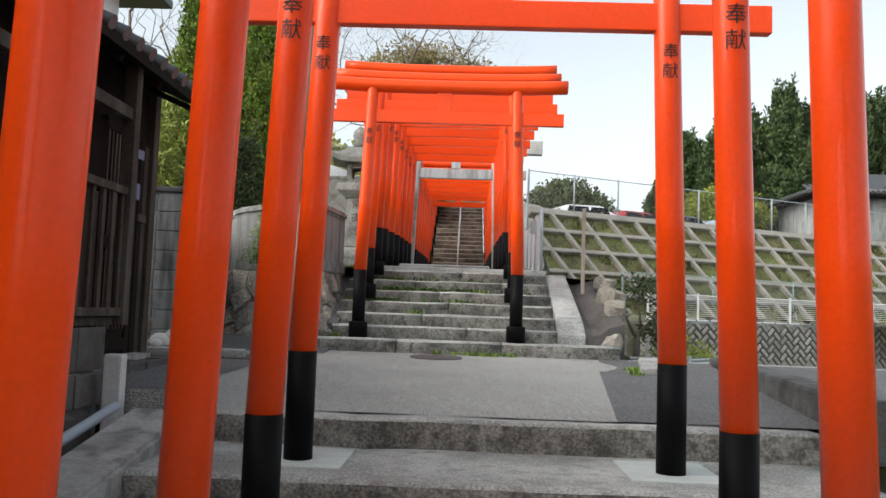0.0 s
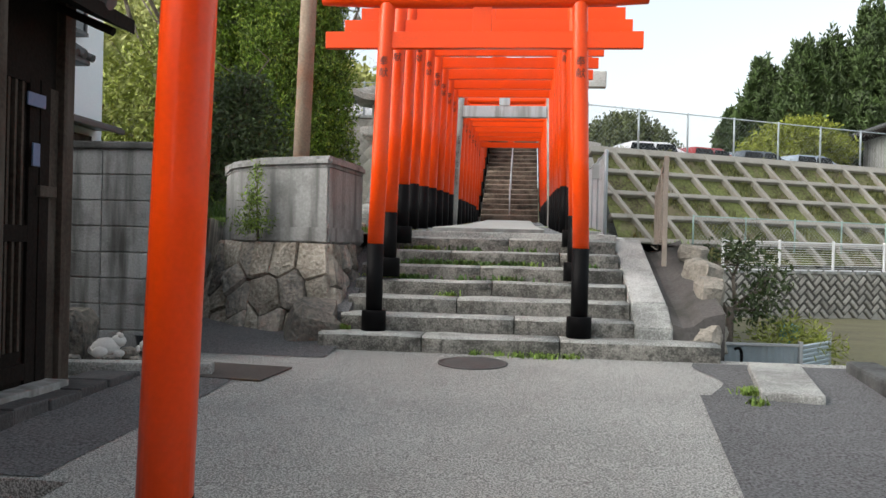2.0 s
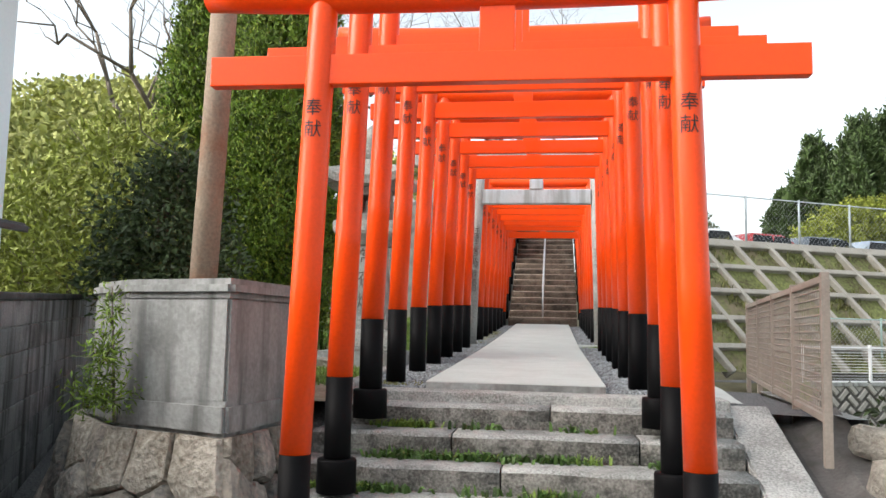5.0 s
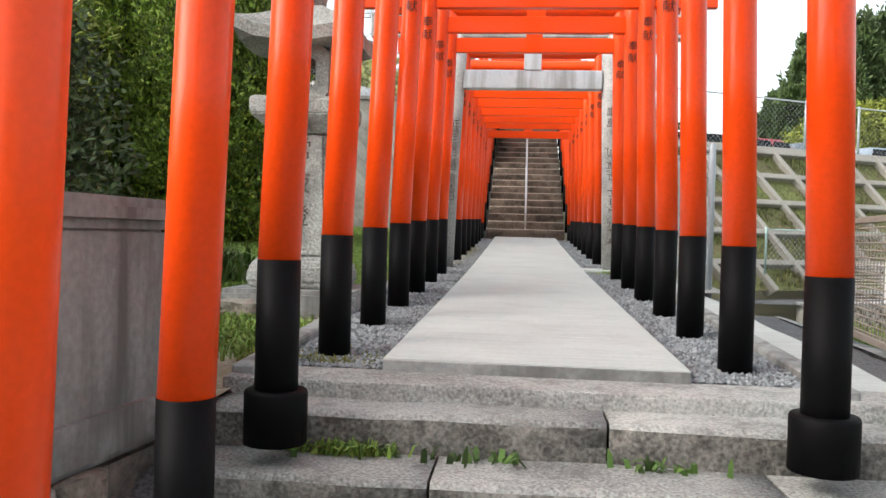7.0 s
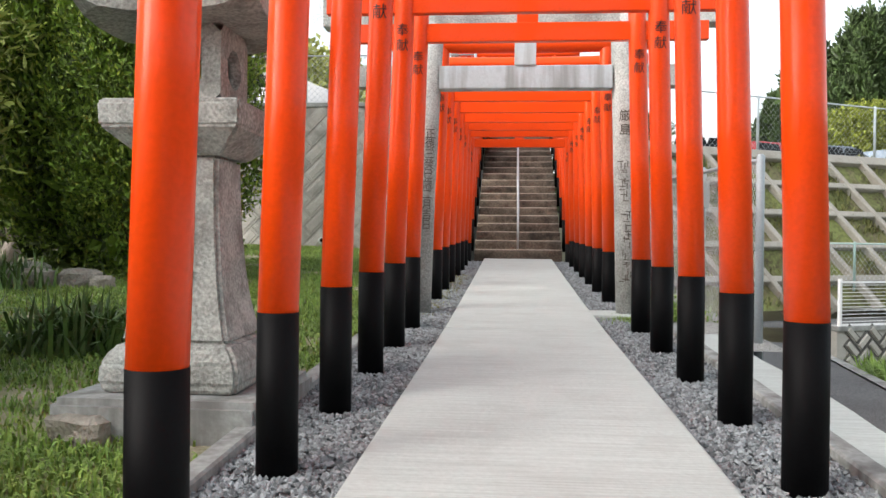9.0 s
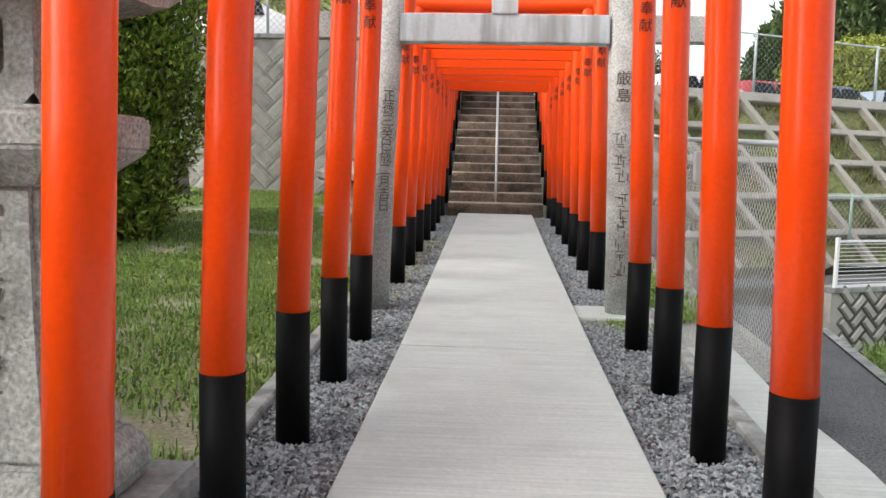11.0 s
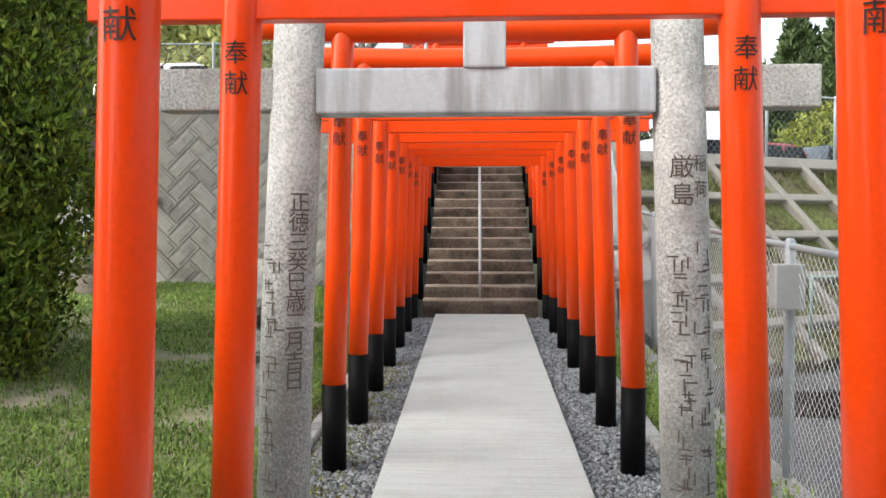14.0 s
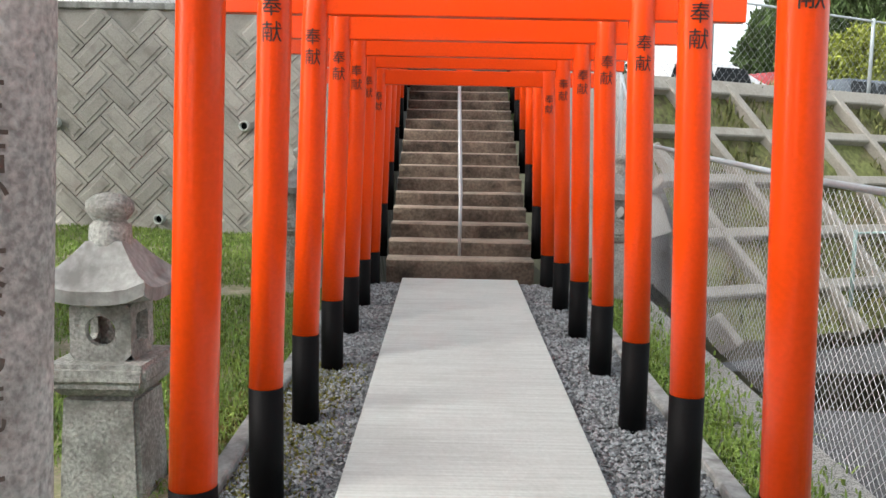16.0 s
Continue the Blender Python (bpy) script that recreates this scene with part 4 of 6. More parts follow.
strip("side_apron", lambda y: -2.32, lambda y: -1.62 - 0.03 * math.sin(y * 2), span(3.75, 6.25, 0.25), lambda x, y: road_z(y) + 0.006, DARK_ASPHALT, "dark pebbly concrete apron before the house", "pavement", 6)
found = tagged(empty("foundation_wall", "block and rubble foundation under the wooden house", "foundation"), kind="structure")
part("rubble", box(-2.6, FX - 0.02, -5, 3.75, -1.6, 0.0, 0.02), OLD_CONCRETE, found)
me = mesh_of("block", box(-0.03, 0.0, 0.005, 0.395, 0.004, 0.29, 0.008), DARK_BLOCK)
me2 = mesh_of("block", box(-0.03, 0.02, 0.005, 0.445, 0.004, 0.22, 0.012), DARK_BLOCK)
for k in range(22):
    shared("block", me, found, pose(FX, -5 + k * 0.398, 0.01))
for k in range(19):
    shared("block", me2, found, pose(FX + 0.02, -5 + k * 0.46, -0.22))
me3 = [mesh_of("stone", rock_bm(0.16, 0.55, 0.38, 77 + k, 0.25), DARK_BLOCK) for k in range(4)]
for r in range(3):
    for k in range(16):
        shared("stone", me3[(k + r) % 4], found, pose(FX - 0.04, -5 + 0.25 + k * 0.54 + 0.2 * (r % 2), -0.40 - r * 0.36, 0, 0, 180 * (k % 2)))
thing("marker_post", box(-0.06, 0.06, -0.05, 0.05, -0.95, 0.26, 0.015), mat("whitewashed_concrete", (0.5, 0.52, 0.53), 0.8, 0.2, 5, 40, 0.3), "short whitewashed concrete post by the house", "post", at=pose(-1.98, 3.55, -0.13))
bm = bmesh.new()
vs = bm_box(bm, -1.6, -1.25, -2.5, 2.95, -0.1, 0.06)
for v in vs:
    v.co.z += -0.22 + (v.co.y - 2.8) * 0.16
bmesh.ops.bevel(bm, geom=bm.edges[:], offset=0.02, segments=2, affect="EDGES")
thing("side_kerb", bm, OLD_CONCRETE, "sloping concrete kerb along the gutter", "kerb", "", "structure")
bm = bmesh.new()
tube(bm, (-1.68, -2.5, -0.98), (-1.68, 2.9, -0.13), 0.03, sides=8)
thing("drain_tube", bm, mat("pale_blue_plastic", (0.30, 0.38, 0.45), 0.5, 0.1), "pale blue plastic tube beside the kerb", "pipe")

# ---- white house behind the alley ----
wh = empty("white_house", "white plastered house with dark tiled eaves", "house")
part("wall", ring_bm([(-13, 9.0), (-6.15, 9.0), (-6.45, 13.0), (-13, 13.0)], -0.2, 6.2, bevel=0.01), WHITE_WALL, wh)
rf = part("roof", box(-13.5, -5.6, 8.4, 13.5, 6.2, 6.36, 0.03), TILE, wh, "dark tiled roof edge")
bm = bmesh.new()
for k in range(25):
    tube(bm, (-5.6, 8.5 + k * 0.2, 6.38), (-9.5, 8.5 + k * 0.2, 7.6), 0.07, 0.07, 8)
part("tiles", bm, TILE, rf)
win = part("window", box(-6.4, -6.24, 10.3, 12.05, 4.02, 5.3, 0.004), GLASS, wh, "dark window")
part("frame", box(-6.42, -6.2, 10.25, 12.1, 3.96, 4.02, 0.006), TILE, win)
part("frame", box(-6.42, -6.22, 12.05, 12.1, 4.02, 5.32, 0.006), TILE, win)
part("hood", box(-6.45, -5.98, 9.6, 12.78, 2.64, 2.69, 0.012), TILE, wh, "dark metal hood over the lower windows")
part("hood_edge", box(-6.0, -5.95, 9.58, 12.8, 2.58, 2.66, 0.012), TILE, wh)
part("lower_window", box(-6.48, -6.28, 9.8, 12.4, 1.5, 2.5, 0.006), WOOD, wh, "brown wooden shutters")
tiled = part("porch_roof", box(-6.3, -5.6, 9.0, 11.1, 3.3, 3.38, 0.02), TILE, wh, "small tiled porch roof")
for k in range(11):
    part("tile", tube(bmesh.new(), (-5.55, 9.08 + k * 0.2, 3.40), (-6.2, 9.08 + k * 0.2, 3.68), 0.055, 0.055, 10), TILE, tiled)
part("ridge", tube(bmesh.new(), (-5.7, 11.1, 3.47), (-6.2, 11.1, 3.78), 0.075, 0.075, 10), TILE, tiled)

# ---- lanterns ----
def square_bm(levels, bevel=0.015):
    """A square column by (half width, height) levels."""
    bm = bmesh.new()
    rings = [[bm.verts.new((sx * h, sy * h, z)) for sx, sy in ((-1, -1), (1, -1), (1, 1), (-1, 1))] for h, z in levels]
    for a, b in zip(rings, rings[1:]):
        for k in range(4):
            bm.faces.new((a[k], a[(k + 1) % 4], b[(k + 1) % 4], b[k]))
    bm.faces.new(rings[0][::-1])
    bm.faces.new(rings[-1])
    bmesh.ops.bevel(bm, geom=[e for e in bm.edges], offset=bevel, segments=2, affect="EDGES", clamp_overlap=True)
    return bm


def fire_box(h, z0, z1, round_side):
    """A hollow stone box with round openings front and back and square ones at the sides."""
    bm = bmesh.new()
    zc, hz, n = (z0 + z1) / 2, (z1 - z0) / 2, 24

    def wall(turn, rnd):
        rings = []
        for d, grow in ((h, 1.0), (h, 0.0), (h * 0.72, 0.0), (h * 0.72, 0.72)):
            ring = []
            for k in range(n):
                a = 2 * math.pi * (k + 0.5) / n
                c, e = math.cos(a), math.sin(a)
                sq = 1 / max(abs(c), abs(e))
                if grow:
                    x, z = c * sq * h * grow, e * sq * hz
                else:
                    q = 0.5 if rnd else 0.52 * sq
                    x, z = c * q * h, e * q * (h if rnd else hz)
                ring.append(bm.verts.new(Matrix.Rotation(turn, 3, "Z") @ Vector((x, -d, 0)) + Vector((0, 0, zc + z))))
            rings.append(ring)
        for r0, r1 in zip(rings, rings[1:]):
            for k in range(n):
                bm.faces.new((r0[k], r0[(k + 1) % n], r1[(k + 1) % n], r1[k]))

    for i in range(4):
        wall(i * math.pi / 2, (i % 2 == 0) == round_side)
    for z in (z0 + 0.002, z1 - 0.002):
        bm.faces.new([bm.verts.new((x * h, y * h, z)) for x, y in ((-1, -1), (1, -1), (1, 1), (-1, 1))])
    bmesh.ops.remove_doubles(bm, verts=bm.verts[:], dist=0.003)
    return bm


def roof_bm(h, z0, lip, rise, top):
    """A flared square roof with upturned corners."""
    bm = bmesh.new()
    n = 6
    rings = []
    for r in range(5):
        u = r / 4
        w = h * (1 - u) + top * u
        ring = []
        for side in range(4):
            for k in range(n):
                s = -1 + 2 * k / n
                x, y = ((s, -1), (1, s), (-s, 1), (-1, -s))[side]
                cor = (abs(x) * abs(y)) ** 3
                ring.append(bm.verts.new((x * w, y * w, z0 + lip + rise * (u ** 1.35) + cor * 0.10 * h * (1 - u) * 2)))
        rings.append(ring)
    low = [bm.verts.new((v.co.x * 0.97, v.co.y * 0.97, v.co.z - lip)) for v in rings[0]]
    rings = [low] + rings
    m = 4 * n
    for a, b in zip(rings, rings[1:]):
        for k in range(m):
            f = bm.faces.new((a[k], a[(k + 1) % m], b[(k + 1) % m], b[k]))
    bm.faces.new(rings[-1])
    bm.faces.new(low[::-1])
    return bm


def lantern(x, y, z, k, label, tall):
    """k: the whole size; tall: the shaft's height."""
    t = empty("stone_lantern", label, "stone lantern", "stone lanterns", at=pose(x, y, z))
    part("plinth", square_bm([(0.50 * k, -0.25), (0.50 * k, 0.15 * k)], 0.03), OLD_CONCRETE, t, "broad stone slab")
    part("base", square_bm([(0.315 * k, 0.14 * k), (0.345 * k, 0.19 * k), (0.34 * k, 0.29 * k), (0.30 * k, 0.36 * k), (0.27 * k, 0.385 * k)], 0.04), LANTERN_STONE, t, "rounded rough base stone")
    z1 = 0.34 * k + tall
    h = tall - 0.04 * k
    shaft = [(0.265, 0), (0.26, 0.05), (0.232, 0.18), (0.208, 0.36), (0.19, 0.6), (0.182, 0.82), (0.18, 1.0)]
    part("shaft", square_bm([(w * k, 0.38 * k + h * u) for w, u in shaft], 0.02), LANTERN_STONE, t, "flared granite shaft with worn carving")
    part("platform", square_bm([(0.21 * k, z1 - 0.005), (0.345 * k, z1 + 0.12 * k), (0.35 * k, z1 + 0.23 * k), (0.34 * k, z1 + 0.25 * k)], 0.012), LANTERN_STONE, t, "flat slab with bevelled underside")
    part("fire_box", fire_box(0.2 * k, z1 + 0.25 * k, z1 + 0.64 * k, False), LANTERN_STONE, t, "hollow granite fire box with openings")
    part("roof", roof_bm(0.46 * k, z1 + 0.63 * k, 0.09 * k, 0.24 * k, 0.12 * k), LANTERN_STONE, t, "flared stone roof")
    part("finial", lathe([(0.11 * k, z1 + 0.94 * k), (0.13 * k, z1 + 1.05 * k), (0.09 * k, z1 + 1.1 * k), (0.14 * k, z1 + 1.18 * k), (0.13 * k, z1 + 1.27 * k), (0.05 * k, z1 + 1.35 * k), (0.01, z1 + 1.38 * k)], 16), LANTERN_STONE, t)
    return t


big = lantern(-1.61, 12.12, path_z(12.1) - 0.01, 0.93, "tall weathered granite lantern with flared shaft", 0.9)


def small_lantern(x, y, z, label):
    t = empty("stone_lantern", label, "stone lantern", "small stone lanterns", at=pose(x, y, z))
    part("shaft", square_bm([(0.19, -0.2), (0.18, 0.2), (0.165, 0.55)], 0.02), LANTERN_STONE, t, "square granite post with faint writing")
    part("platform", square_bm([(0.17, 0.545), (0.225, 0.61), (0.225, 0.70)], 0.02), LANTERN_STONE, t)
    part("fire_box", fire_box(0.135, 0.70, 0.97, True), LANTERN_STONE, t, "hollow fire box with round opening")
    part("roof", roof_bm(0.24, 0.965, 0.06, 0.2, 0.08), OLD_CONCRETE, t, "lichened stone roof")
    part("finial", lathe([(0.085, 1.17), (0.095, 1.2), (0.09, 1.29), (0.07, 1.31), (0.085, 1.33), (0.105, 1.36), (0.1, 1.40), (0.06, 1.43), (0.005, 1.44)], 18), LANTERN_STONE, t)
    return t


small = small_lantern(-1.66, 18.25, 1.33, "small weathered granite lantern on the lawn")
copy_thing(small, pose(1.62, 22.9, path_z(22.9)))
copy_thing(small, pose(-1.62, 22.9, path_z(22.9)))

# ---- wire fences ----
def wire_panel(L, H, step, r):
    """Chain-link: two sets of slanting wires across a panel in the xz plane."""
    bm = bmesh.new()
    k = -H
    while k < L:
        for s in (1, -1):
            a, b = max(k, 0.0), min(k + H, L)
            if b > a:
                za, zb = a - k, b - k
                if s < 0:
                    za, zb = H - za, H - zb
                p = [Vector((a, 0.003 * s, za)), Vector((b, 0.003 * s, zb))]
                n = Vector((-(zb - za), 0, b - a)).normalized() * r
                v = [bm.verts.new(q) for q in (p[0] + n, p[0] + Vector((0, r * s, 0)), p[0] - n, p[1] - n, p[1] + Vector((0, r * s, 0)), p[1] + n)]
                bm.faces.new((v[0], v[1], v[4], v[5]))
                bm.faces.new((v[1], v[2], v[3], v[4]))
        k += step
    return bm


def fence_run(name, pts, H, every, step, r, post_r, material, label, mid=False):
    """Posts with a top rail and wire mesh between points (x, y, z)."""
    t = empty(name, label, "fence")
    for a, b in zip(pts, pts[1:]):
        a, b = Vector(a), Vector(b)
        flat = Vector((b.x - a.x, b.y - a.y, 0))
        n = max(1, round(flat.length / every))
        shear = (b.z - a.z) / flat.length
        for k in range(n + 1):
            p = a.lerp(b, k / n)
            if k == n and b != Vector(pts[-1]):
                continue
            part("post", lathe([(post_r, -0.1), (post_r, H + 0.03), (post_r * 0.6, H + 0.05)], 10), material, t, "", pose(*p))
        ang = math.atan2(flat.y, flat.x)
        for z in (H, H * 0.5) if mid else (H,):
            bm = bmesh.new()
            tube(bm, a + Vector((0, 0, z)), b + Vector((0, 0, z)), post_r * 0.62, sides=8)
            part("rail", bm, material, t)
        bm = wire_panel(flat.length, H - 0.03, step, r)
        for v in bm.verts:
            v.co.z += v.co.x * shear
        part("mesh", bm, STEEL, t, "diamond wire mesh", pose(a.x, a.y, a.z, 0, 0, math.degrees(ang)))
    return t


PALE_STEEL = mat("painted_steel", (0.40, 0.45, 0.48), 0.45, 0.15, 5, 60, 0.1, metal=0.2)
fence_run("wire_fence", [(1.84, 14.93, path_z(14.9) - 0.12), (2.0, 19.5, path_z(19.5) - 0.1), (2.15, 24.2, path_z(24.2))], 1.5, 2.2, 0.07, 0.0022, 0.034, PALE_STEEL, "grey galvanised wire mesh fence by the path")
fence_run("wire_fence", [(2.15, 24.3, path_z(24.2)), (2.7, 31.0, 5.0)], 1.4, 2.0, 0.09, 0.0016, 0.032, PALE_STEEL, "wire mesh fence climbing beside the stairs")
thing("meter_box", box(-0.09, 0.09, -0.06, 0.06, -0.14, 0.14, 0.012), mat("grey_plastic", (0.42, 0.44, 0.43), 0.5, 0.08), "small grey utility box on the fence post", "utility box", at=pose(1.86, 17.1, path_z(17.1) + 1.15))

# the brown mesh fence on the drain edge
BROWN_STEEL = mat("brown_paint", (0.29, 0.25, 0.21), 0.6, 0.2, 4, 60, 0.15)
bf = empty("mesh_fence", "brown steel mesh fence panels along the driveway edge", "fence", at=pose(1.88, 9.05, 1.03, 0, 0, 82.0))
FENCE_L, FENCE_H = 5.2, 0.88
for k in range(5):
    x = FENCE_L * k / 4
    part("post", box(x - 0.03, x + 0.03, -0.025, 0.025, -0.25, FENCE_H + 0.02, 0.006), BROWN_STEEL, bf)
slat_me = mesh_of("slat", box(0, FENCE_L / 4, -0.004, 0.004, -0.0045, 0.0045, 0.001), BROWN_STEEL)
wire_me = mesh_of("wire", box(-0.003, 0.003, -0.004, 0.004, 0.04, FENCE_H - 0.04), BROWN_STEEL)
for k in range(4):
    for j in range(15):
        shared("slat", slat_me, bf, pose(FENCE_L * k / 4, 0, 0.075 + j * 0.052, 25))
    for j in range(1, 16):
        shared("wire", wire_me, bf, pose(FENCE_L / 4 * (k + j / 16), -0.008, 0))
for z in (0.03, FENCE_H - 0.02):
    part("rail", box(0, FENCE_L, -0.03, 0.02, z - 0.022, z + 0.022, 0.006), BROWN_STEEL, bf)

# ---- herringbone block walls ----
PAVER = mat("herringbone_block", (0.35, 0.345, 0.315), 0.9, 0.25, 1.2, 60, 0.5, island=0.15, spec=0.25, stain=(0.21, 0.205, 0.185), stain_at=(0.5, 0.75), stain_scale=2.5)


def herringbone(name, x0, y0, x1, y1, z0, z1, unit, label, most=300, pad_out=0.022, groove=None):
    L = math.hypot(x1 - x0, y1 - y0)
    H = z1 - z0
    w = tagged(empty(name, label, "retaining wall", at=pose(x0, y0, z0, 0, 0, math.degrees(math.atan2(y1 - y0, x1 - x0)))), kind="structure")
    part("backing", box(0, L, 0.02, 0.4, -0.4, H, 0.0), PAVER, w)
    part("coping", box(-0.02, L + 0.02, -0.03, 0.42, H + 0.002, H + 0.1, 0.02), OLD_CONCRETE, w)
    g = 0.008
    bm = bmesh.new()
    a, b = 2 * unit - g, unit - g
    lo = [bm.verts.new((x, 0.03, z)) for x, z in ((g, g), (a, g), (a, b), (g, b))]
    hi = [bm.verts.new((x, -0.012, z)) for x, z in ((g, g), (a, g), (a, b), (g, b))]
    q = unit * 0.16
    pi = [bm.verts.new((x, -0.012, z)) for x, z in ((g + q, g + q), (a - q, g + q), (a - q, b - q), (g + q, b - q))]
    pad = [bm.verts.new((x, -pad_out, z)) for x, z in ((g + q * 1.4, g + q * 1.4), (a - q * 1.4, g + q * 1.4), (a - q * 1.4, b - q * 1.4), (g + q * 1.4, b - q * 1.4))]
    for r0, r1 in ((lo, hi), (hi, pi), (pi, pad)):
        for k in range(4):
            bm.faces.new((r0[k], r0[(k + 1) % 4], r1[(k + 1) % 4], r1[k])).material_index = 0 if r0 is pi else 1
    bm.faces.new(pad)
    me = mesh_of("block", bm, [PAVER, groove or PAVER])
    spots = []
    n = int((L + H) / unit * 1.5) + 4
    for i in range(-n, n):
        for j in range(-n, n):
            d = (i - j) % 4
            if d not in (0, 3):
                continue
            ang = 45.0 if d == 0 else 135.0
            px, pz = (i * unit, j * unit) if d == 0 else ((i + 1) * unit, j * unit)
            c = math.sqrt(0.5)
            x, z = (px - pz) * c, (px + pz) * c
            m = Vector((math.cos(radians(ang)), math.sin(radians(ang)))) * unit + Vector((math.cos(radians(ang + 90)), math.sin(radians(ang + 90)))) * unit * 0.5
            cx, cz = x + m.x, z + m.y
            if 0.12 < cx < L - 0.12 and 0.02 < cz < H - 0.05:
                spots.append((cz < -1, x, z, ang))
    spots.sort(key=lambda s: -s[1] if x1 > x0 and name == "wall_parking" else s[1])
    rest = bmesh.new()
    for k, (_, x, z, ang) in enumerate(spots):
        m = Matrix.Translation((x, 0, z)) @ Matrix.Rotation(-radians(ang), 4, "Y")
        if k < most:
            shared("block", me, w, m)
        else:
            start = len(rest.verts)
            rest.from_mesh(me)
            rest.verts.ensure_lookup_table()
            bmesh.ops.transform(rest, matrix=m, verts=rest.verts[start:])
    if len(rest.verts):
        tagged(part("blocks", rest, [PAVER, groove or PAVER], w), kind="stuff")
    else:
        rest.free()
    return w


hw = herringbone("wall_parking", -10.5, 26.9, -0.95, 26.9, 1.7, 5.1, 0.29, "grey herringbone concrete block retaining wall", 290)
for x, z in ((-6.03, 3.42), (-3.2, 3.42), (-8.7, 3.42), (-4.5, 2.0), (-7.2, 2.0)):
    bm = lathe([(0.075, -0.02), (0.075, 0.1), (0.055, 0.1), (0.055, -0.02)], 18, caps=False)
    part("drain_pipe", bm, CONCRETE, hw, "pale drain pipe end", Matrix.Translation((x + 10.5, -0.02, z - 1.7)) @ Matrix.Rotation(radians(90), 4, "X"))
    # Black disc inside the pipe end, standing for its unlit depth.
    part("drain_dark_disc", lathe([(0.055, 0.0), (0.054, 0.02)], 18), BLACK, hw, "", Matrix.Translation((x + 10.5, -0.025, z - 1.7)) @ Matrix.Rotation(radians(90), 4, "X"))
sheet("parking_ground", span(-30, -0.6, 3), [27.2, 27.5, 27.7, 30, 36, 45], lambda x, y: 5.08 if y < 27.6 else 4.77, ASPHALT, "grey asphalt car park above the wall", category="car park")
# Recess faces get a darker colour than the raised pads.
herringbone("wall_garden", 6.1, 24.4, 19, 30.2, -0.9, 0.36, 0.2, "herringbone concrete block garden wall", 280, 0.045, mat("dark_groove", (0.11, 0.108, 0.10), 0.95, 0.3, 3, 40, 0.5))
strip("lane", lambda y: 4.0 + (y - 25.3) * 1.98, lambda y: 6.3 + (y - 24.5) * 2.22, span(24.6, 31, 0.5), lambda x, y: 0.4, DARK_ASPHALT, "asphalt lane above the garden wall", "road", 4)
strip("edging_strip", lambda y: 1.26, lambda y: 1.62 + 0.02 * math.sin(y * 3), span(9.95, 15.2, 0.3), lambda x, y: path_z(y) - 0.035 + 0.008 * noise.noise(Vector((x * 5, y * 5, 0))), CONCRETE, "pale broken concrete strip beside the gravel", "strip", 3)
fence_run("parking_fence", [(-11, 27.2, 5.15), (-1.0, 27.2, 5.15)], 1.2, 2.0, 0.14, 0.004, 0.03, PALE_STEEL, "wire fence on top of the block wall")

# white railing on the garden wall
wr = empty("white_railing", "white painted steel mesh railing on the wall", "railing", at=pose(6.15, 24.45, 0.42, 0, 0, 24.2))
for k in range(8):
    part("post", box(k * 2 - 0.03, k * 2 + 0.03, -0.03, 0.03, 0, 0.95, 0.006), WHITE_PAINT, wr)
for z in (0.06, 0.88):
    part("rail", box(0, 14, -0.02, 0.02, z - 0.02, z + 0.02, 0.005), WHITE_PAINT, wr)
for k in range(11):
    part("bar", box(0, 14, -0.006, 0.006, 0.12 + k * 0.07, 0.132 + k * 0.07, 0.002), WHITE_PAINT, wr)

# ---- concrete grid slope ----
SX, SY, DX, DY, TOP, LOW, RUN = 3.0, 27.3, 0.893, 0.45, 4.25, 0.6, 0.61
NX, NY = 0.45, -0.893


def slope_at(u, z):
    k = (TOP - z) * RUN
    return Vector((SX + DX * u + NX * k, SY + DY * u + NY * k, z))


grid = tagged(empty("slope", "grassy embankment held by a concrete lattice", "embankment"), kind="structure")
bm = bmesh.new()
us, zs = span(-0.5, 26, 0.5), span(LOW, TOP, 0.25)
g = [[bm.verts.new(slope_at(u, z) + Vector((-NX, -NY, 0)) * (0.12 + 0.12 * noise.noise(Vector((u * 2, z * 3, 0))))) for u in us] for z in zs]
for a, b in zip(g, g[1:]):
    for k in range(len(us) - 1):
        bm.faces.new((a[k], a[k + 1], b[k + 1], b[k]))
part("soil", bm, mat("slope_soil", (0.115, 0.095, 0.05), 0.95, 0.5, 0.9, 12, 0.9, tint=(0.12, 0.14, 0.045), stain=(0.20, 0.16, 0.11), stain_at=(0.5, 0.7), stain_scale=1.2, hard=0.13), grid, "sparse grass and soil")


def beam(a, b, w, out):
    a, b = Vector(a), Vector(b)
    d = (b - a).normalized()
    nrm = Vector((NX, NY, RUN)).normalized()
    s = d.cross(nrm).normalized()
    bm = bmesh.new()
    vs = [bm.verts.new(p + s * i * w + nrm * o) for p in (a, b) for o in (-0.3, out) for i in (-1, 1)]
    for f in ((0, 1, 3, 2), (4, 6, 7, 5), (0, 4, 5, 1), (2, 3, 7, 6), (0, 2, 6, 4), (1, 5, 7, 3)):
        bm.faces.new([vs[i] for i in f])
    bmesh.ops.bevel(bm, geom=bm.edges[:], offset=0.02, segments=1, affect="EDGES")
    return bm


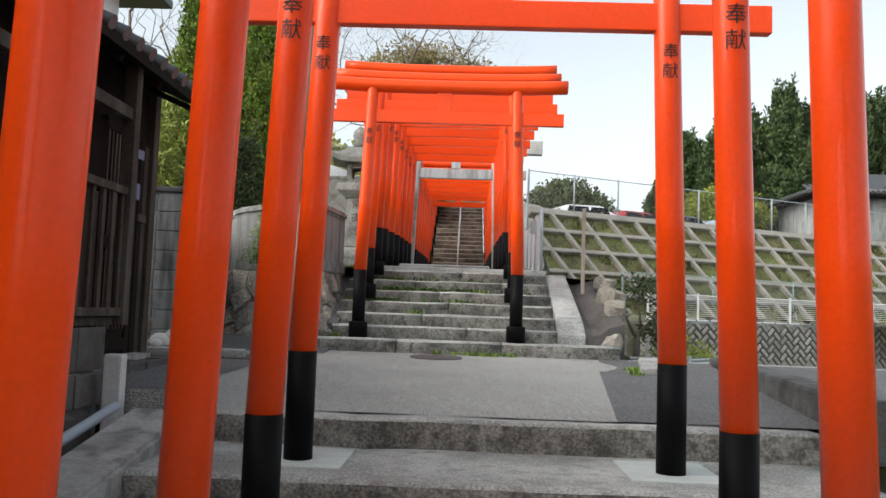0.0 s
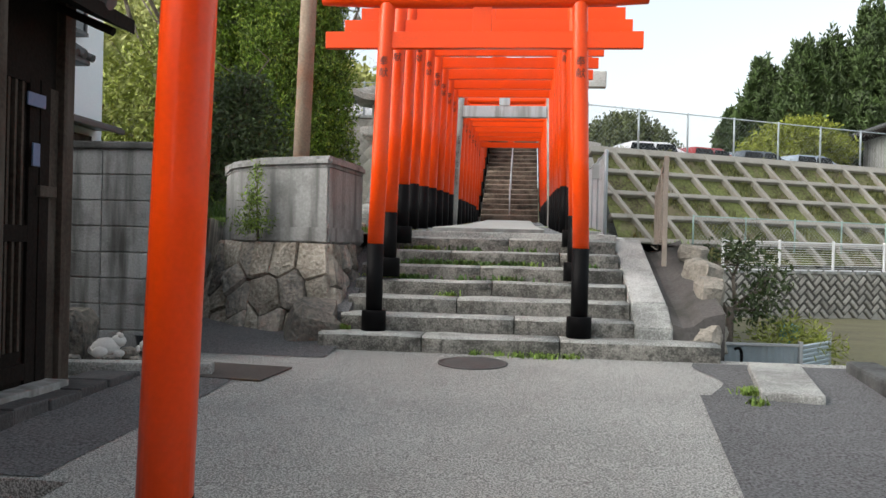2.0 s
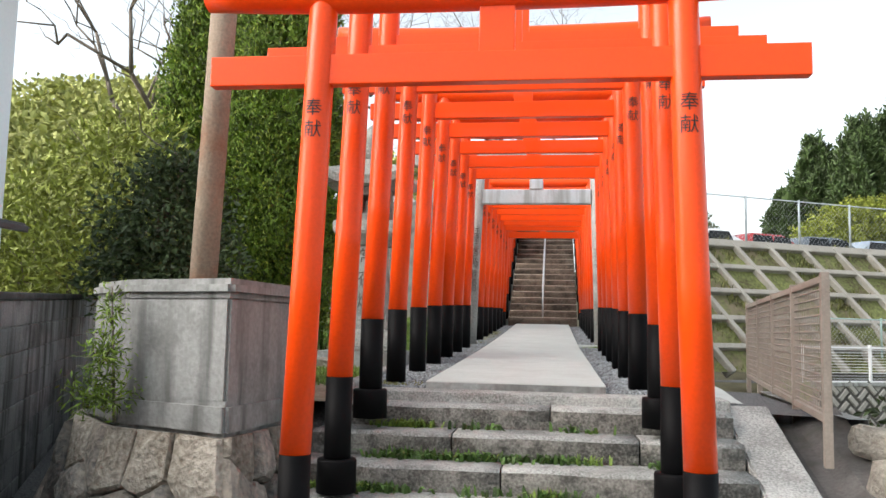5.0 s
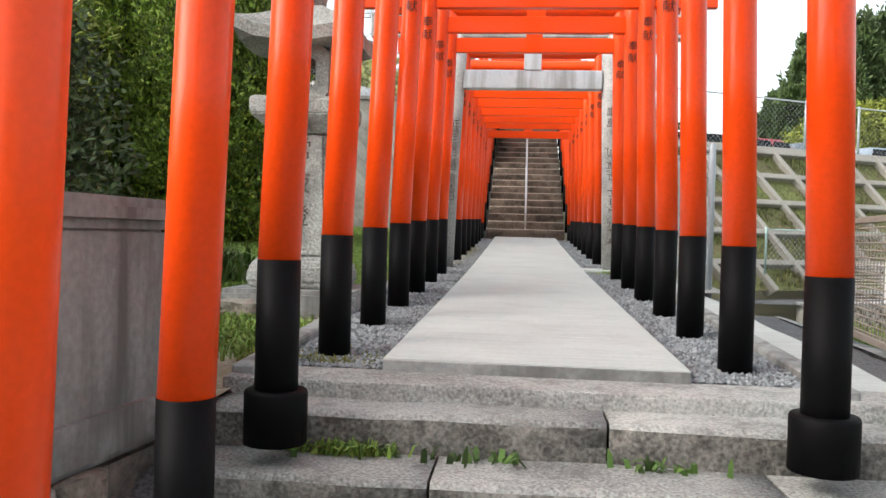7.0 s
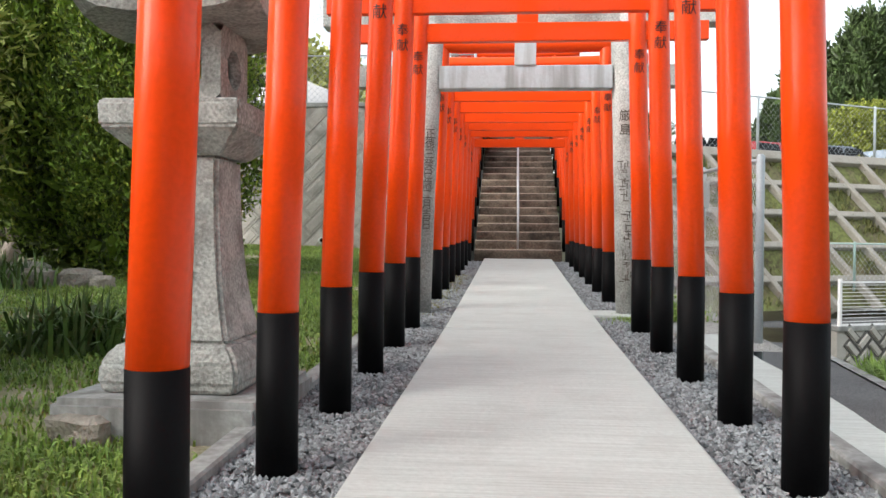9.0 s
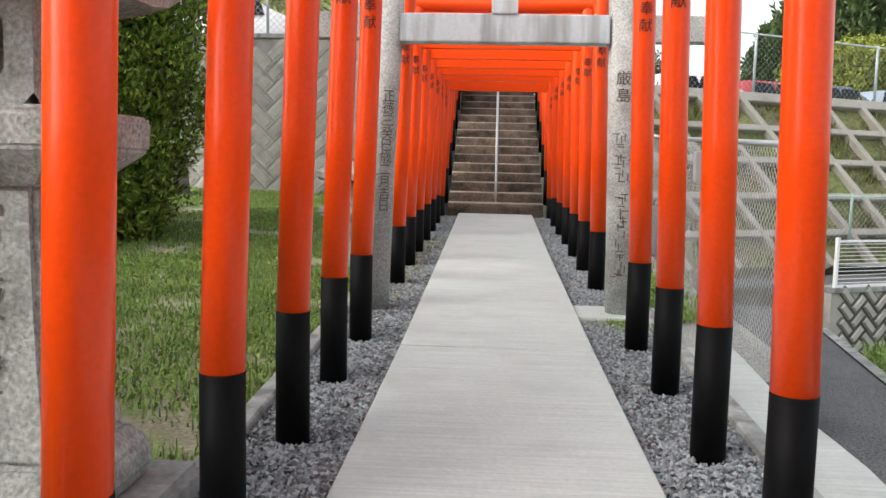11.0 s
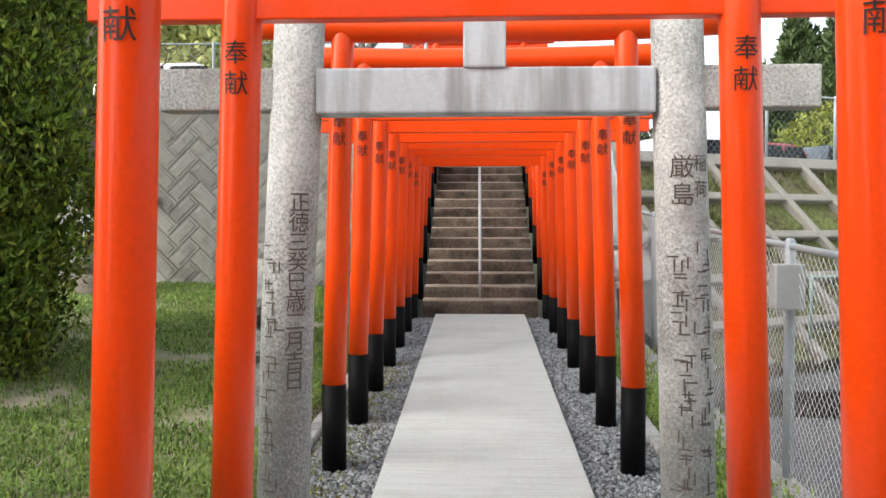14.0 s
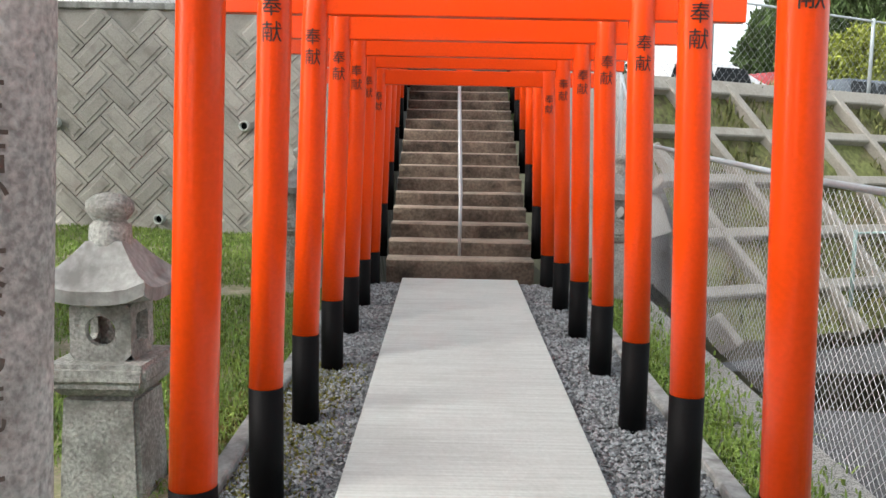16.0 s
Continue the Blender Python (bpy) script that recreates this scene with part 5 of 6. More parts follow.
LATTICE = mat("lattice_concrete", (0.33, 0.315, 0.28), 0.9, 0.2, 0.8, 25, 0.4, stain=(0.22, 0.2, 0.165), stain_at=(0.5, 0.75))
for k, z in enumerate((4.2, 3.48, 2.76, 2.0, 1.25)):
    part("beam", beam(slope_at(-0.6, z), slope_at(26, z), 0.08 if k else 0.13, 0.05), LATTICE, grid)
for k in range(-2, 22):
    u0 = 0.2 + k * 1.25
    part("beam", beam(slope_at(max(u0, -0.5) if u0 > -0.5 else -0.5, TOP - max(0, (-0.5 - u0)) / 0.55), slope_at(u0 + (TOP - LOW) * 0.55, LOW), 0.075, 0.065), LATTICE, grid)
fence_run("top_fence", [tuple(slope_at(-0.3, TOP) + Vector((-0.3, 0.5, 0))), tuple(slope_at(26, TOP) + Vector((-0.3, 0.5, 0)))], 1.5, 2.0, 0.16, 0.0025, 0.035, PALE_STEEL, "tall wire fence along the car park edge")
fence_run("low_fence", [tuple(slope_at(1.8, 1.1) + Vector((NX, NY, 0)) * 0.35), tuple(slope_at(22, 1.1) + Vector((NX, NY, 0)) * 0.35)], 0.95, 2.0, 0.14, 0.003, 0.028, mat("green_steel", (0.30, 0.42, 0.40), 0.5, 0.15, metal=0.1), "low pale green wire fence at the slope foot")
strip("parking_deck", lambda y: SX - 0.6 + (y - SY) * 0.2, lambda y: 40, span(27.0, 60, 3), lambda x, y: (TOP - 0.62 if y > SY + (x - SX) * 0.504 + 2.2 else TOP - 0.1) if y > SY + (x - SX) * 0.504 + 0.25 else LOW, ASPHALT, "asphalt car park above the slope", "car park", 40)
bm = bmesh.new()
vs = [bm.verts.new(c) for c in ((1.05, 23.6, path_z(23.6) + 0.1), (1.05, 31, 5.3), (3.2, 31, 4.9), (2.9, 25.6, path_z(25.6) + 0.3))]
bm.faces.new(vs)
bmesh.ops.subdivide_edges(bm, edges=bm.edges[:], cuts=6, use_grid_fill=True)
thing("side_slope", bm, LATTICE, "concrete side slope beside the upper stairs", "slope", "", "structure")
bm = bmesh.new()
vs = [bm.verts.new(c) for c in ((-1.0, 23.6, path_z(23.6) + 0.05), (-1.0, 31, 5.3), (-0.9, 31, 3.0), (-0.9, 23.6, 1.0))]
bm.faces.new(vs)
thing("side_wall", bm, OLD_CONCRETE, "concrete side wall of the upper stairs", "wall", "", "structure")

rng = np.random.default_rng(19)
spots = []
for _ in range(16000):
    u, z = 26 * rng.random(), LOW + (TOP - LOW) * rng.random()
    if noise.noise(Vector((u * 0.9, z * 1.4, 2))) > -0.05 + 0.25 * rng.random():
        p = slope_at(u, z) + Vector((-NX, -NY, 0)) * 0.14
        spots.append(tuple(p))
blades("slope_grass", spots, mat("slope_grass_blade", (0.10, 0.145, 0.035), 0.8, 0.4, 1, 10, 0, tint=(0.17, 0.16, 0.06), island=0.5), 0.2, 0.02, "patchy grass on the embankment", "grass", 20, 1.0)

# ---- parked cars ----
def car(x, y, z, turn, colour, label, van=False):
    t = empty("parked_car", label, "car", "parked cars", at=pose(x, y, z, 0, 0, turn))
    paint = mat("car_paint", colour, 0.25, 0.03, 1, 10, 0, coat=0.5)
    prof = [(-1.9, 0.25), (-1.9, 0.85), (-1.75, 1.0), (-1.45, 1.75), (0.7, 1.8), (1.3, 1.1), (1.85, 0.95), (1.95, 0.3)] if van else [(-2.0, 0.3), (-2.05, 0.75), (-1.8, 0.95), (-1.25, 1.42), (0.35, 1.45), (1.05, 0.98), (1.9, 0.82), (2.05, 0.35)]
    bm = bmesh.new()
    a = [bm.verts.new((px, -0.8, pz)) for px, pz in prof]
    b = [bm.verts.new((px, 0.8, pz)) for px, pz in prof]
    for v in a + b:
        if v.co.z > 1.2:
            v.co.y *= 0.86
    n = len(prof)
    for k in range(n):
        bm.faces.new((a[k], a[(k + 1) % n], b[(k + 1) % n], b[k]))
    bm.faces.new(a[::-1])
    bm.faces.new(b)
    bmesh.ops.bevel(bm, geom=bm.edges[:], offset=0.07, segments=3, affect="EDGES")
    for f in bm.faces:
        f.smooth = True
    part("body", bm, paint, t)
    top = 1.66 if van else 1.36
    for s in (-1, 1):
        for x0, x1 in ((-1.3, -0.35), (-0.27, 0.55)):
            bm = bmesh.new()
            vs = [bm.verts.new((px, s * (0.80 if pz < 1.1 else 0.725), pz)) for px, pz in ((x0 - 0.08, 1.02), (x1 + 0.12, 1.02), (x1, top), (x0 + 0.08, top))]
            q = bm.faces.new(vs)
            bmesh.ops.solidify(bm, geom=[q], thickness=0.02)
            part("window", bm, GLASS, t)
    for wx in (-1.25, 1.25):
        for s in (-1, 1):
            wheel = part("wheel", lathe([(0.22, -0.1), (0.3, -0.09), (0.31, 0), (0.3, 0.09), (0.22, 0.1)], 20), BLACK, t, "", Matrix.Translation((wx, s * 0.74, 0.31)) @ Matrix.Rotation(radians(90), 4, "X"))
            part("rim", lathe([(0.2, -0.105), (0.2, 0.105)], 14), STEEL, wheel)
    return t


def deck(u, back):
    p = slope_at(u, TOP) + Vector((-NX, -NY, 0)) * back
    return p.x, p.y, TOP - 0.6


car(*deck(4.4, 3.6), 20, (0.75, 0.76, 0.78), "white parked car behind the fence")
car(*deck(7.2, 4.0), 35, (0.35, 0.04, 0.04), "dark red parked car behind the fence")
car(*deck(9.6, 3.8), 30, (0.10, 0.12, 0.14), "dark grey parked car behind the fence")
car(*deck(12.4, 3.8), 28, (0.30, 0.36, 0.42), "grey blue parked car behind the fence")
car(-6.0, 28.9, 4.78, 0, (0.8, 0.8, 0.8), "white parked car above the block wall")

# ---- bin and sheet fence in the garden ----
BLUE = mat("blue_plastic", (0.05, 0.30, 0.42), 0.4, 0.1)
bn = empty("bucket", "bright blue plastic bucket in the garden", "bucket", at=pose(4.6, 13.6, -0.53))
part("tub", lathe([(0.12, 0), (0.16, 0.32), (0.17, 0.32), (0.15, 0.3)], 20), BLUE, bn)
part("lid", lathe([(0.175, 0.32), (0.175, 0.345), (0.06, 0.36), (0.05, 0.38)], 20), BLUE, bn)
sf = empty("sheet_fence", "pale blue metal sheet fence in the garden", "fence", at=pose(2.66, 9.65, -0.52, 0, 0, 2))
PALE_SHEET = mat("pale_sheet", (0.46, 0.54, 0.60), 0.45, 0.08, 2, 20, 0.05)
bm = bmesh.new()
cols = [[bm.verts.new((x, 0.004 * math.sin(x * 90), z)) for z in (0, 0.44)] for x in span(0, 0.8, 0.01)]
for a, b in zip(cols, cols[1:]):
    bm.faces.new((a[0], b[0], b[1], a[1]))
bmesh.ops.solidify(bm, geom=bm.faces[:], thickness=0.008)
part("sheet", bm, PALE_SHEET, sf)
part("frame", box(-0.02, 0.82, -0.02, 0.025, 0.44, 0.47, 0.004), STEEL, sf)
part("post", box(0.80, 0.84, -0.03, 0.03, -0.1, 0.5, 0.006), STEEL, sf)
louvre = mesh_of("louvre", box(0, 0.8, -0.012, 0.012, -0.022, 0.022, 0.004), PALE_SHEET)
for k in range(9):
    shared("louvre", louvre, sf, pose(0.83, 0, 0.04 + k * 0.05, 0, 0, 48) @ Matrix.Rotation(radians(35), 4, "X"))
part("post", box(-0.02, 0.02, -0.02, 0.02, -0.1, 0.56, 0.005), STEEL, sf, "", pose(0.83 + 0.8 * math.cos(radians(48)), 0.8 * math.sin(radians(48)), 0))
hose = bmesh.new()
for p, q in zip([(0, 0, 0), (0, 0, 0.36), (-0.015, 0, 0.41), (-0.05, 0, 0.42)], [(0, 0, 0.36), (-0.015, 0, 0.41), (-0.05, 0, 0.42), (-0.075, 0, 0.40)]):
    tube(hose, p, q, 0.017, sides=8)
thing("stand_pipe", hose, BLACK, "black bent stand pipe before the sheet fence", "pipe", at=pose(2.78, 9.4, -0.5))

gh = empty("tiled_house", "low grey house with a tiled roof behind the fence", "house", at=pose(17.3, 38.0, TOP - 2.75))
part("wall", box(0.0, 8.0, 0.0, 5.0, 0, 5.2, 0.02), OLD_CONCRETE, gh)
gr = part("roof", box(-0.7, 8.7, -0.7, 5.7, 5.2, 5.34, 0.03), DARK_WOOD, gh, "deep dark eaves")
bm = bmesh.new()
for (ax, ay, az), (bx, by, bz) in (((-0.7, -0.7, 5.36), (2.5, 2.5, 6.9)), ((8.7, -0.7, 5.36), (5.5, 2.5, 6.9))):
    tube(bm, (ax, ay, az), (bx, by, bz), 0.11, sides=10)
v = [bm.verts.new(c) for c in ((-0.7, -0.7, 5.34), (8.7, -0.7, 5.34), (8.7, 5.7, 5.34), (-0.7, 5.7, 5.34), (2.5, 2.5, 6.85), (5.5, 2.5, 6.85))]
for f in ((0, 1, 5, 4), (1, 2, 5), (2, 3, 4, 5), (3, 0, 4)):
    bm.faces.new([v[i] for i in f])
part("tiles", bm, TILE, gr, "grey hipped tile roof")
tile_me = mesh_of("eave_tile", tube(bmesh.new(), (0, -0.06, 0), (0, 0.9, 0.4), 0.09, 0.08, 10), TILE)
for k in range(36):
    shared("eave_tile", tile_me, gr, pose(-0.6 + k * 0.26, -0.7, 5.38))
for k in range(24):
    shared("eave_tile", tile_me, gr, pose(-0.7, -0.55 + k * 0.26, 5.38, 0, 0, -90))

# ---- sign on the tree, the tree ----
tr = empty("old_tree", "old tree with rough grey bark and a tag", "tree", at=pose(-6.45, 25.5, 1.72))
bm = bmesh.new()
rng = np.random.default_rng(11)
pts = [(0, 0, -0.2, 0.42), (-0.03, 0, 0.4, 0.33), (-0.08, 0, 1.5, 0.29), (-0.28, 0, 2.6, 0.27), (-0.4, 0.1, 4.2, 0.24), (-0.2, 0.2, 6.5, 0.18), (0.2, 0.3, 8.5, 0.1)]
for p, q in zip(pts, pts[1:]):
    tube(bm, p[:3], q[:3], p[3], q[3], 14)
bmesh.ops.subdivide_edges(bm, edges=[e for e in bm.edges if e.calc_length() > 0.5], cuts=3)
for v in bm.verts:
    v.co += Vector((noise.noise(v.co * 4), noise.noise(v.co * 4 + Vector((9, 0, 0))), 0)) * 0.03
limb(bm, (-0.3, 0, 2.9), (0.75, -0.3, 3.6), 0.1, 0.05, rng, 2, 0.5)
limb(bm, (-0.35, 0, 4.0), (1.8, -0.5, 6.5), 0.12, 0.04, rng, 3, 0.4)
limb(bm, (-0.3, 0, 5.0), (-2.2, 0.4, 7.6), 0.12, 0.04, rng, 3, 0.4)
limb(bm, (0, 0.2, 7.2), (1.0, 0.2, 10.2), 0.1, 0.02, rng, 3, 0.4)
part("trunk", bm, BARK, tr)
tg = part("tag", box(-0.22, 0.22, -0.006, 0.006, -0.17, 0.17, 0.003), WHITE_PAINT, tr, "small white tag with writing", pose(0.1, -0.36, 1.22, 0, -8, 12))
for k in range(3):
    part("writing", box(-0.12, 0.12 - 0.05 * (k == 1), -0.009, -0.006, 0.02 - k * 0.045, 0.045 - k * 0.045), INK, tg)

# bare trees against the sky
for k, (x, y, z, tx, h) in enumerate(((-10.5, 24, 1.5, 2.0, 9.5), (-3.2, 33, 5.2, 2.5, 6.5), (-1.0, 38, 5.5, 1.5, 7.5))):
    t = empty("bare_tree", "bare spring tree with fine branches", "tree", "bare trees", at=pose(x, y, z))
    bm = bmesh.new()
    rng = np.random.default_rng(30 + k)
    limb(bm, (0, 0, -0.3), (0.2, 0, h * 0.35), 0.2, 0.15, rng, 0)
    for j in range(4):
        limb(bm, (0.2, 0, h * 0.33), (tx * math.cos(j * 1.7) * 1.3, tx * math.sin(j * 1.7), h * (0.75 + 0.1 * j)), 0.10, 0.025, rng, 2 if k == 0 else 3, 0.45)
    part("trunk", bm, BARK, t)

# ---- conifers, trees and shrubs ----
conifer(-6.9, 20.3, path_z(20.3), 10.2, 1.6, 80000, 0.11, HEDGE, "tall dense cypress with yellow-green tips", 1, 0.05)
conifer(-5.1, 19.5, path_z(19.5), 9.4, 1.6, 105000, 0.085, HEDGE, "slender dense cypress with yellow-green tips", 2, 0.02)
broadleaf("camellia_tree", -3.95, 12.3, 1.0, [(0, 0, 1.6, 0.8, 0.8, 0.7), (-0.5, 0.2, 1.1, 0.6, 0.6, 0.6), (0.4, -0.2, 1.0, 0.65, 0.6, 0.6), (0.1, 0, 2.15, 0.5, 0.5, 0.4)], 9000, 0.08, DARK_LEAF, "small dark evergreen tree behind the parapet", 4, (0.07, 0.9))
broadleaf("bamboo_thicket", -8.1, 16.8, 0.9, [(0.3, 0, 1.2, 1.2, 1.0, 1.3), (-0.9, 0.5, 2.0, 1.2, 1.0, 1.5), (0.8, 0.8, 2.2, 1.0, 1.0, 1.4), (-2.0, 1.2, 1.6, 1.4, 1.2, 1.6), (0.2, 1.5, 3.6, 1.4, 1.2, 1.2)], 16000, 0.2, OLIVE_LEAF, "yellow-green bamboo thicket at the alley end", 5, (0.05, 0.8), flat=0.22)
broadleaf("garden_shrub", 2.85, 10.3, -0.25, [(0.1, 0, 1.2, 0.4, 0.36, 0.26), (-0.3, 0.1, 0.95, 0.25, 0.25, 0.2), (0.45, 0, 0.85, 0.3, 0.3, 0.28), (0.3, -0.1, 0.55, 0.35, 0.3, 0.25)], 1100, 0.075, DARK_LEAF, "leggy garden shrub with dark leaves", 6, (0.045, 0.55), flat=0.5, shell=0.2, forks=3)
broadleaf("garden_shrub", 3.5, 10.3, -0.45, [(0, 0, 0.35, 0.5, 0.4, 0.35), (0.4, 0.3, 0.25, 0.4, 0.4, 0.3)], 2200, 0.1, OLIVE_LEAF, "low straggly olive green shrub", 7, (0.02, 0.2), flat=0.15)
for k, (x, y, h, r) in enumerate(((11.6, 46, 5.2, 1.0), (13.4, 47, 8.2, 1.6), (15.2, 46, 9.0, 1.8), (17.0, 47, 9.6, 1.9), (18.8, 46, 11.2, 2.1), (20.9, 47, 10.4, 2.1), (23.0, 47, 11.6, 2.3), (25.2, 48, 11.2, 2.3), (27.5, 48, 12.2, 2.4), (30, 48, 11.8, 2.4), (32.6, 49, 12.4, 2.6))):
    spired_conifer(x, y, TOP - 0.9, h * 0.97, r * 1.3, 24000, 0.28, CONIFER_LEAF, "tall dark pointed conifer beyond the car park", 40 + k)
broadleaf("maple_tree", 13.8, 42.5, TOP - 0.5, [(0, 0, 2.8, 2.2, 2.0, 1.0), (-1.4, 0, 2.2, 1.4, 1.4, 0.8), (1.6, 0, 2.4, 1.5, 1.4, 0.8), (0.4, 0, 3.4, 1.4, 1.4, 0.7)], 12000, 0.2, LIGHT_LEAF, "fresh yellow-green spring tree", 50, (0.15, 1.6), shell=0.5)

# hills
def hill(name, cx, cy, rx, ry, h, z0, n, size, material, label, seed):
    rng = np.random.default_rng(seed)
    u, v = rng.random(n) * 2 - 1, rng.random(n) * 2 - 1
    keep = u * u + v * v < 1
    u, v = u[keep], v[keep]
    z = z0 + h * (1 - u * u - v * v) ** 0.8
    cents = np.stack([cx + u * rx, cy + v * ry, z, *(size * (0.7 + 0.6 * rng.random((3, len(u)))))], 1)
    t = empty(name, label, "hill", kind="stuff")
    bm = bmesh.new()
    m = 26
    g = [[bm.verts.new((cx + rx * (-1 + 2 * i / m), cy + ry * (-1 + 2 * j / m), z0 - 2 + h * max(0, 1 - (-1 + 2 * i / m) ** 2 - (-1 + 2 * j / m) ** 2) ** 0.8)) for i in range(m + 1)] for j in range(m + 1)]
    for a, b in zip(g, g[1:]):
        for k in range(m):
            bm.faces.new((a[k], a[k + 1], b[k + 1], b[k]))
    part("slope", bm, material, t)
    leaf_cloud("canopy", cents.tolist(), len(u) * 90, size * 0.3, material, t, "", 0.7, seed, shell=0.75)
    return t


hill("wooded_hill", -42, 85, 42, 40, 22, 2, 1300, 2.0, mat("wood_leaf", (0.29, 0.36, 0.09), 0.8, 0.4, 0.1, 2, 0.3, tint=(0.37, 0.37, 0.13), island=0.35), "wooded hillside in fresh spring leaf", 61)
hill("wooded_hill", 18, 150, 13, 14, 15, 9, 320, 2.0, mat("far_leaf", (0.08, 0.10, 0.04), 0.8, 0.4, 0.1, 2, 0.3, island=0.4), "distant wooded hill", 62)
broadleaf("budding_tree", -2.2, 37, 5.2, [(0, 0, 7.6, 2.4, 1.8, 0.9), (-1.9, 0, 7.0, 1.5, 1.4, 0.9), (2.1, 0, 7.0, 1.6, 1.2, 0.8)], 6500, 0.15, mat("bud_leaf", (0.26, 0.22, 0.09), 0.8, 0.3, 1, 10, 0.2, island=0.4), "tall tree with sparse yellowish spring buds", 63, (0.16, 4.0), shell=0.1, forks=3)

# ---- lawn plants, grass, weeds ----
GRASS = mat("grass_blade", (0.15, 0.265, 0.035), 0.6, 0.35, 1.5, 30, 0, tint=(0.19, 0.28, 0.055), island=0.4)
rng = np.random.default_rng(8)
spots = []
for _ in range(170000):
    y = 9.35 + 17.65 * rng.random()
    x = -1.25 - 6.5 * rng.random() ** 1.3
    if x < (-1.5 if y < 9.6 else -2.95 - (y - 9.8) * 0.45) or noise.noise(Vector((x * 0.9, y * 0.9, 1))) < -0.40 + 0.3 * rng.random() - 0.1 * (y > 19) + 0.2 * (y < 13.5):
        continue
    spots.append((x, y, lawn_z(x, y) - 0.005))
tuft = []
for _ in range(240):
    y = 10.2 + 14 * rng.random()
    x = -1.3 - 3.2 * rng.random()
    if x > -2.95 - (y - 9.8) * 0.45 and not (11.5 < y < 12.7 and x > -2.3):
        for _ in range(int(15 + 70 * rng.random())):
            px, py = x + 0.09 * rng.normal(), y + 0.09 * rng.normal()
            tuft.append((px, py, lawn_z(px, py) - 0.005))
blades("lawn_tufts", tuft, mat("tuft_blade", (0.10, 0.21, 0.03), 0.6, 0.35, 1.5, 30, 0, tint=(0.15, 0.25, 0.045), island=0.4), 0.06, 0.005, "darker clumps of grass in the lawn", "grass", 19, 1.5)
blades("lawn_grass", spots, GRASS, 0.055, 0.0065, "short patchy lawn grass", "grass", 9, 1.4)
spots = []
for cx, cy, r, n in ((0.95, 15.7, 0.22, 900), (-1.0, 8.5, 0.2, 500), (-0.7, 9.1, 0.2, 250), (0.62, 7.42, 0.14, 130), (0.4, 7.42, 0.1, 60), (0.22, 7.43, 0.06, 40), (0.85, 7.43, 0.08, 50), (0.02, 7.43, 0.05, 25), (-0.3, 8.15, 0.1, 40), (0.25, 8.5, 0.12, 50), (0.5, 8.8, 0.12, 40), (-0.2, 8.8, 0.15, 50), (0.1, 9.4, 0.2, 60), (-1.6, 7.55, 0.12, 200), (-1.25, 7.55, 0.1, 150), (2.02, 6.2, 0.1, 160), (1.95, 5.85, 0.06, 60)):
    for _ in range(n):
        x, y = cx + r * rng.normal() * 0.5, cy + min(r, 0.1 if cy < 9.5 else 1) * rng.normal() * 0.5
        if cy < 9.5 and cy > 7.5:
            i = min(6, int((cy - STEP_Y) / STEP_D))
            z = STEP_Z + i * STEP_R
            y = STEP_Y + (i + 1) * STEP_D - 0.02 - abs(0.02 * rng.normal())
        else:
            z = path_z(y) - 0.02 if cy > 9.5 else road_z(y)
        spots.append((x, y, z))
for _ in range(9000):
    y = 16 + 8 * rng.random()
    spots.append((1.3 + 0.22 * abs(rng.normal()), y, path_z(y) - 0.05))
tall = []
for cx, r, n, i in ((-0.62, 0.12, 300, 4), (-0.25, 0.1, 110, 4), (0.05, 0.15, 140, 4), (0.32, 0.1, 140, 4), (1.0, 0.1, 110, 4), (-0.35, 0.2, 60, 5), (0.45, 0.1, 40, 5), (-0.75, 0.1, 150, 3), (0.1, 0.3, 120, 3)):
    for _ in range(n):
        tall.append((cx + r * rng.normal(), STEP_Y + (i + 1) * STEP_D - 0.03 - abs(0.035 * rng.normal()), STEP_Z + i * STEP_R - 0.004))
blades("stair_weeds", tall[::2], mat("weed_leaf", (0.075, 0.15, 0.028), 0.6, 0.35, 2, 30, 0, island=0.5), 0.06, 0.013, "leafy weeds growing along the stair joints", "weeds", 33, 1.5)
edge = []
for _ in range(2600):
    y = 12.5 + 6 * rng.random()
    if noise.noise(Vector((y * 1.3, 4, 0))) > -0.15:
        edge.append((drive_x(y) + 0.22 + 0.25 * rng.random(), y, drive_z(drive_x(y), y) - 0.12))
blades("edge_weeds", edge, GRASS, 0.24, 0.011, "leafy green weeds along the driveway edge", "weeds", 31, 1.2)
blades("weeds", spots, GRASS, 0.05, 0.007, "green weeds in joints and along the edging", "weeds", 10, 1.4)
spots = [(-1.02 + 0.16 * rng.normal(), 15.4 + 1.6 * rng.random() ** 0.5 * 3, 0) for _ in range(8000)]
spots += [(-0.95 + 0.13 * rng.normal(), 10.0 + 0.16 * abs(rng.normal()), 0) for _ in range(900)]
blades("moss", [(x, y, path_z(y) - 0.01) for x, y, _ in spots if x < -0.66], mat("moss", (0.16, 0.16, 0.04), 0.9, 0.3, island=0.4), 0.03, 0.008, "yellowish low moss in the gravel", "moss", 12, 1.0)
for k, (x, y, w) in enumerate(((-3.0, 13.7, 0.26), (-6.3, 17.3, 0.35))):
    dl = empty("leafy_plant", "clump of dark strap-leaved lilies on the lawn", "plant", "strap-leaved clumps", at=pose(x, y, lawn_z(x, y) - 0.01))
    blades("leaves", [(w * rng.normal(), w * 0.75 * rng.normal(), 0) for _ in range(420)], LILY, 0.36, 0.016, "", seed=13 + k, spread=1.3, parent=dl)
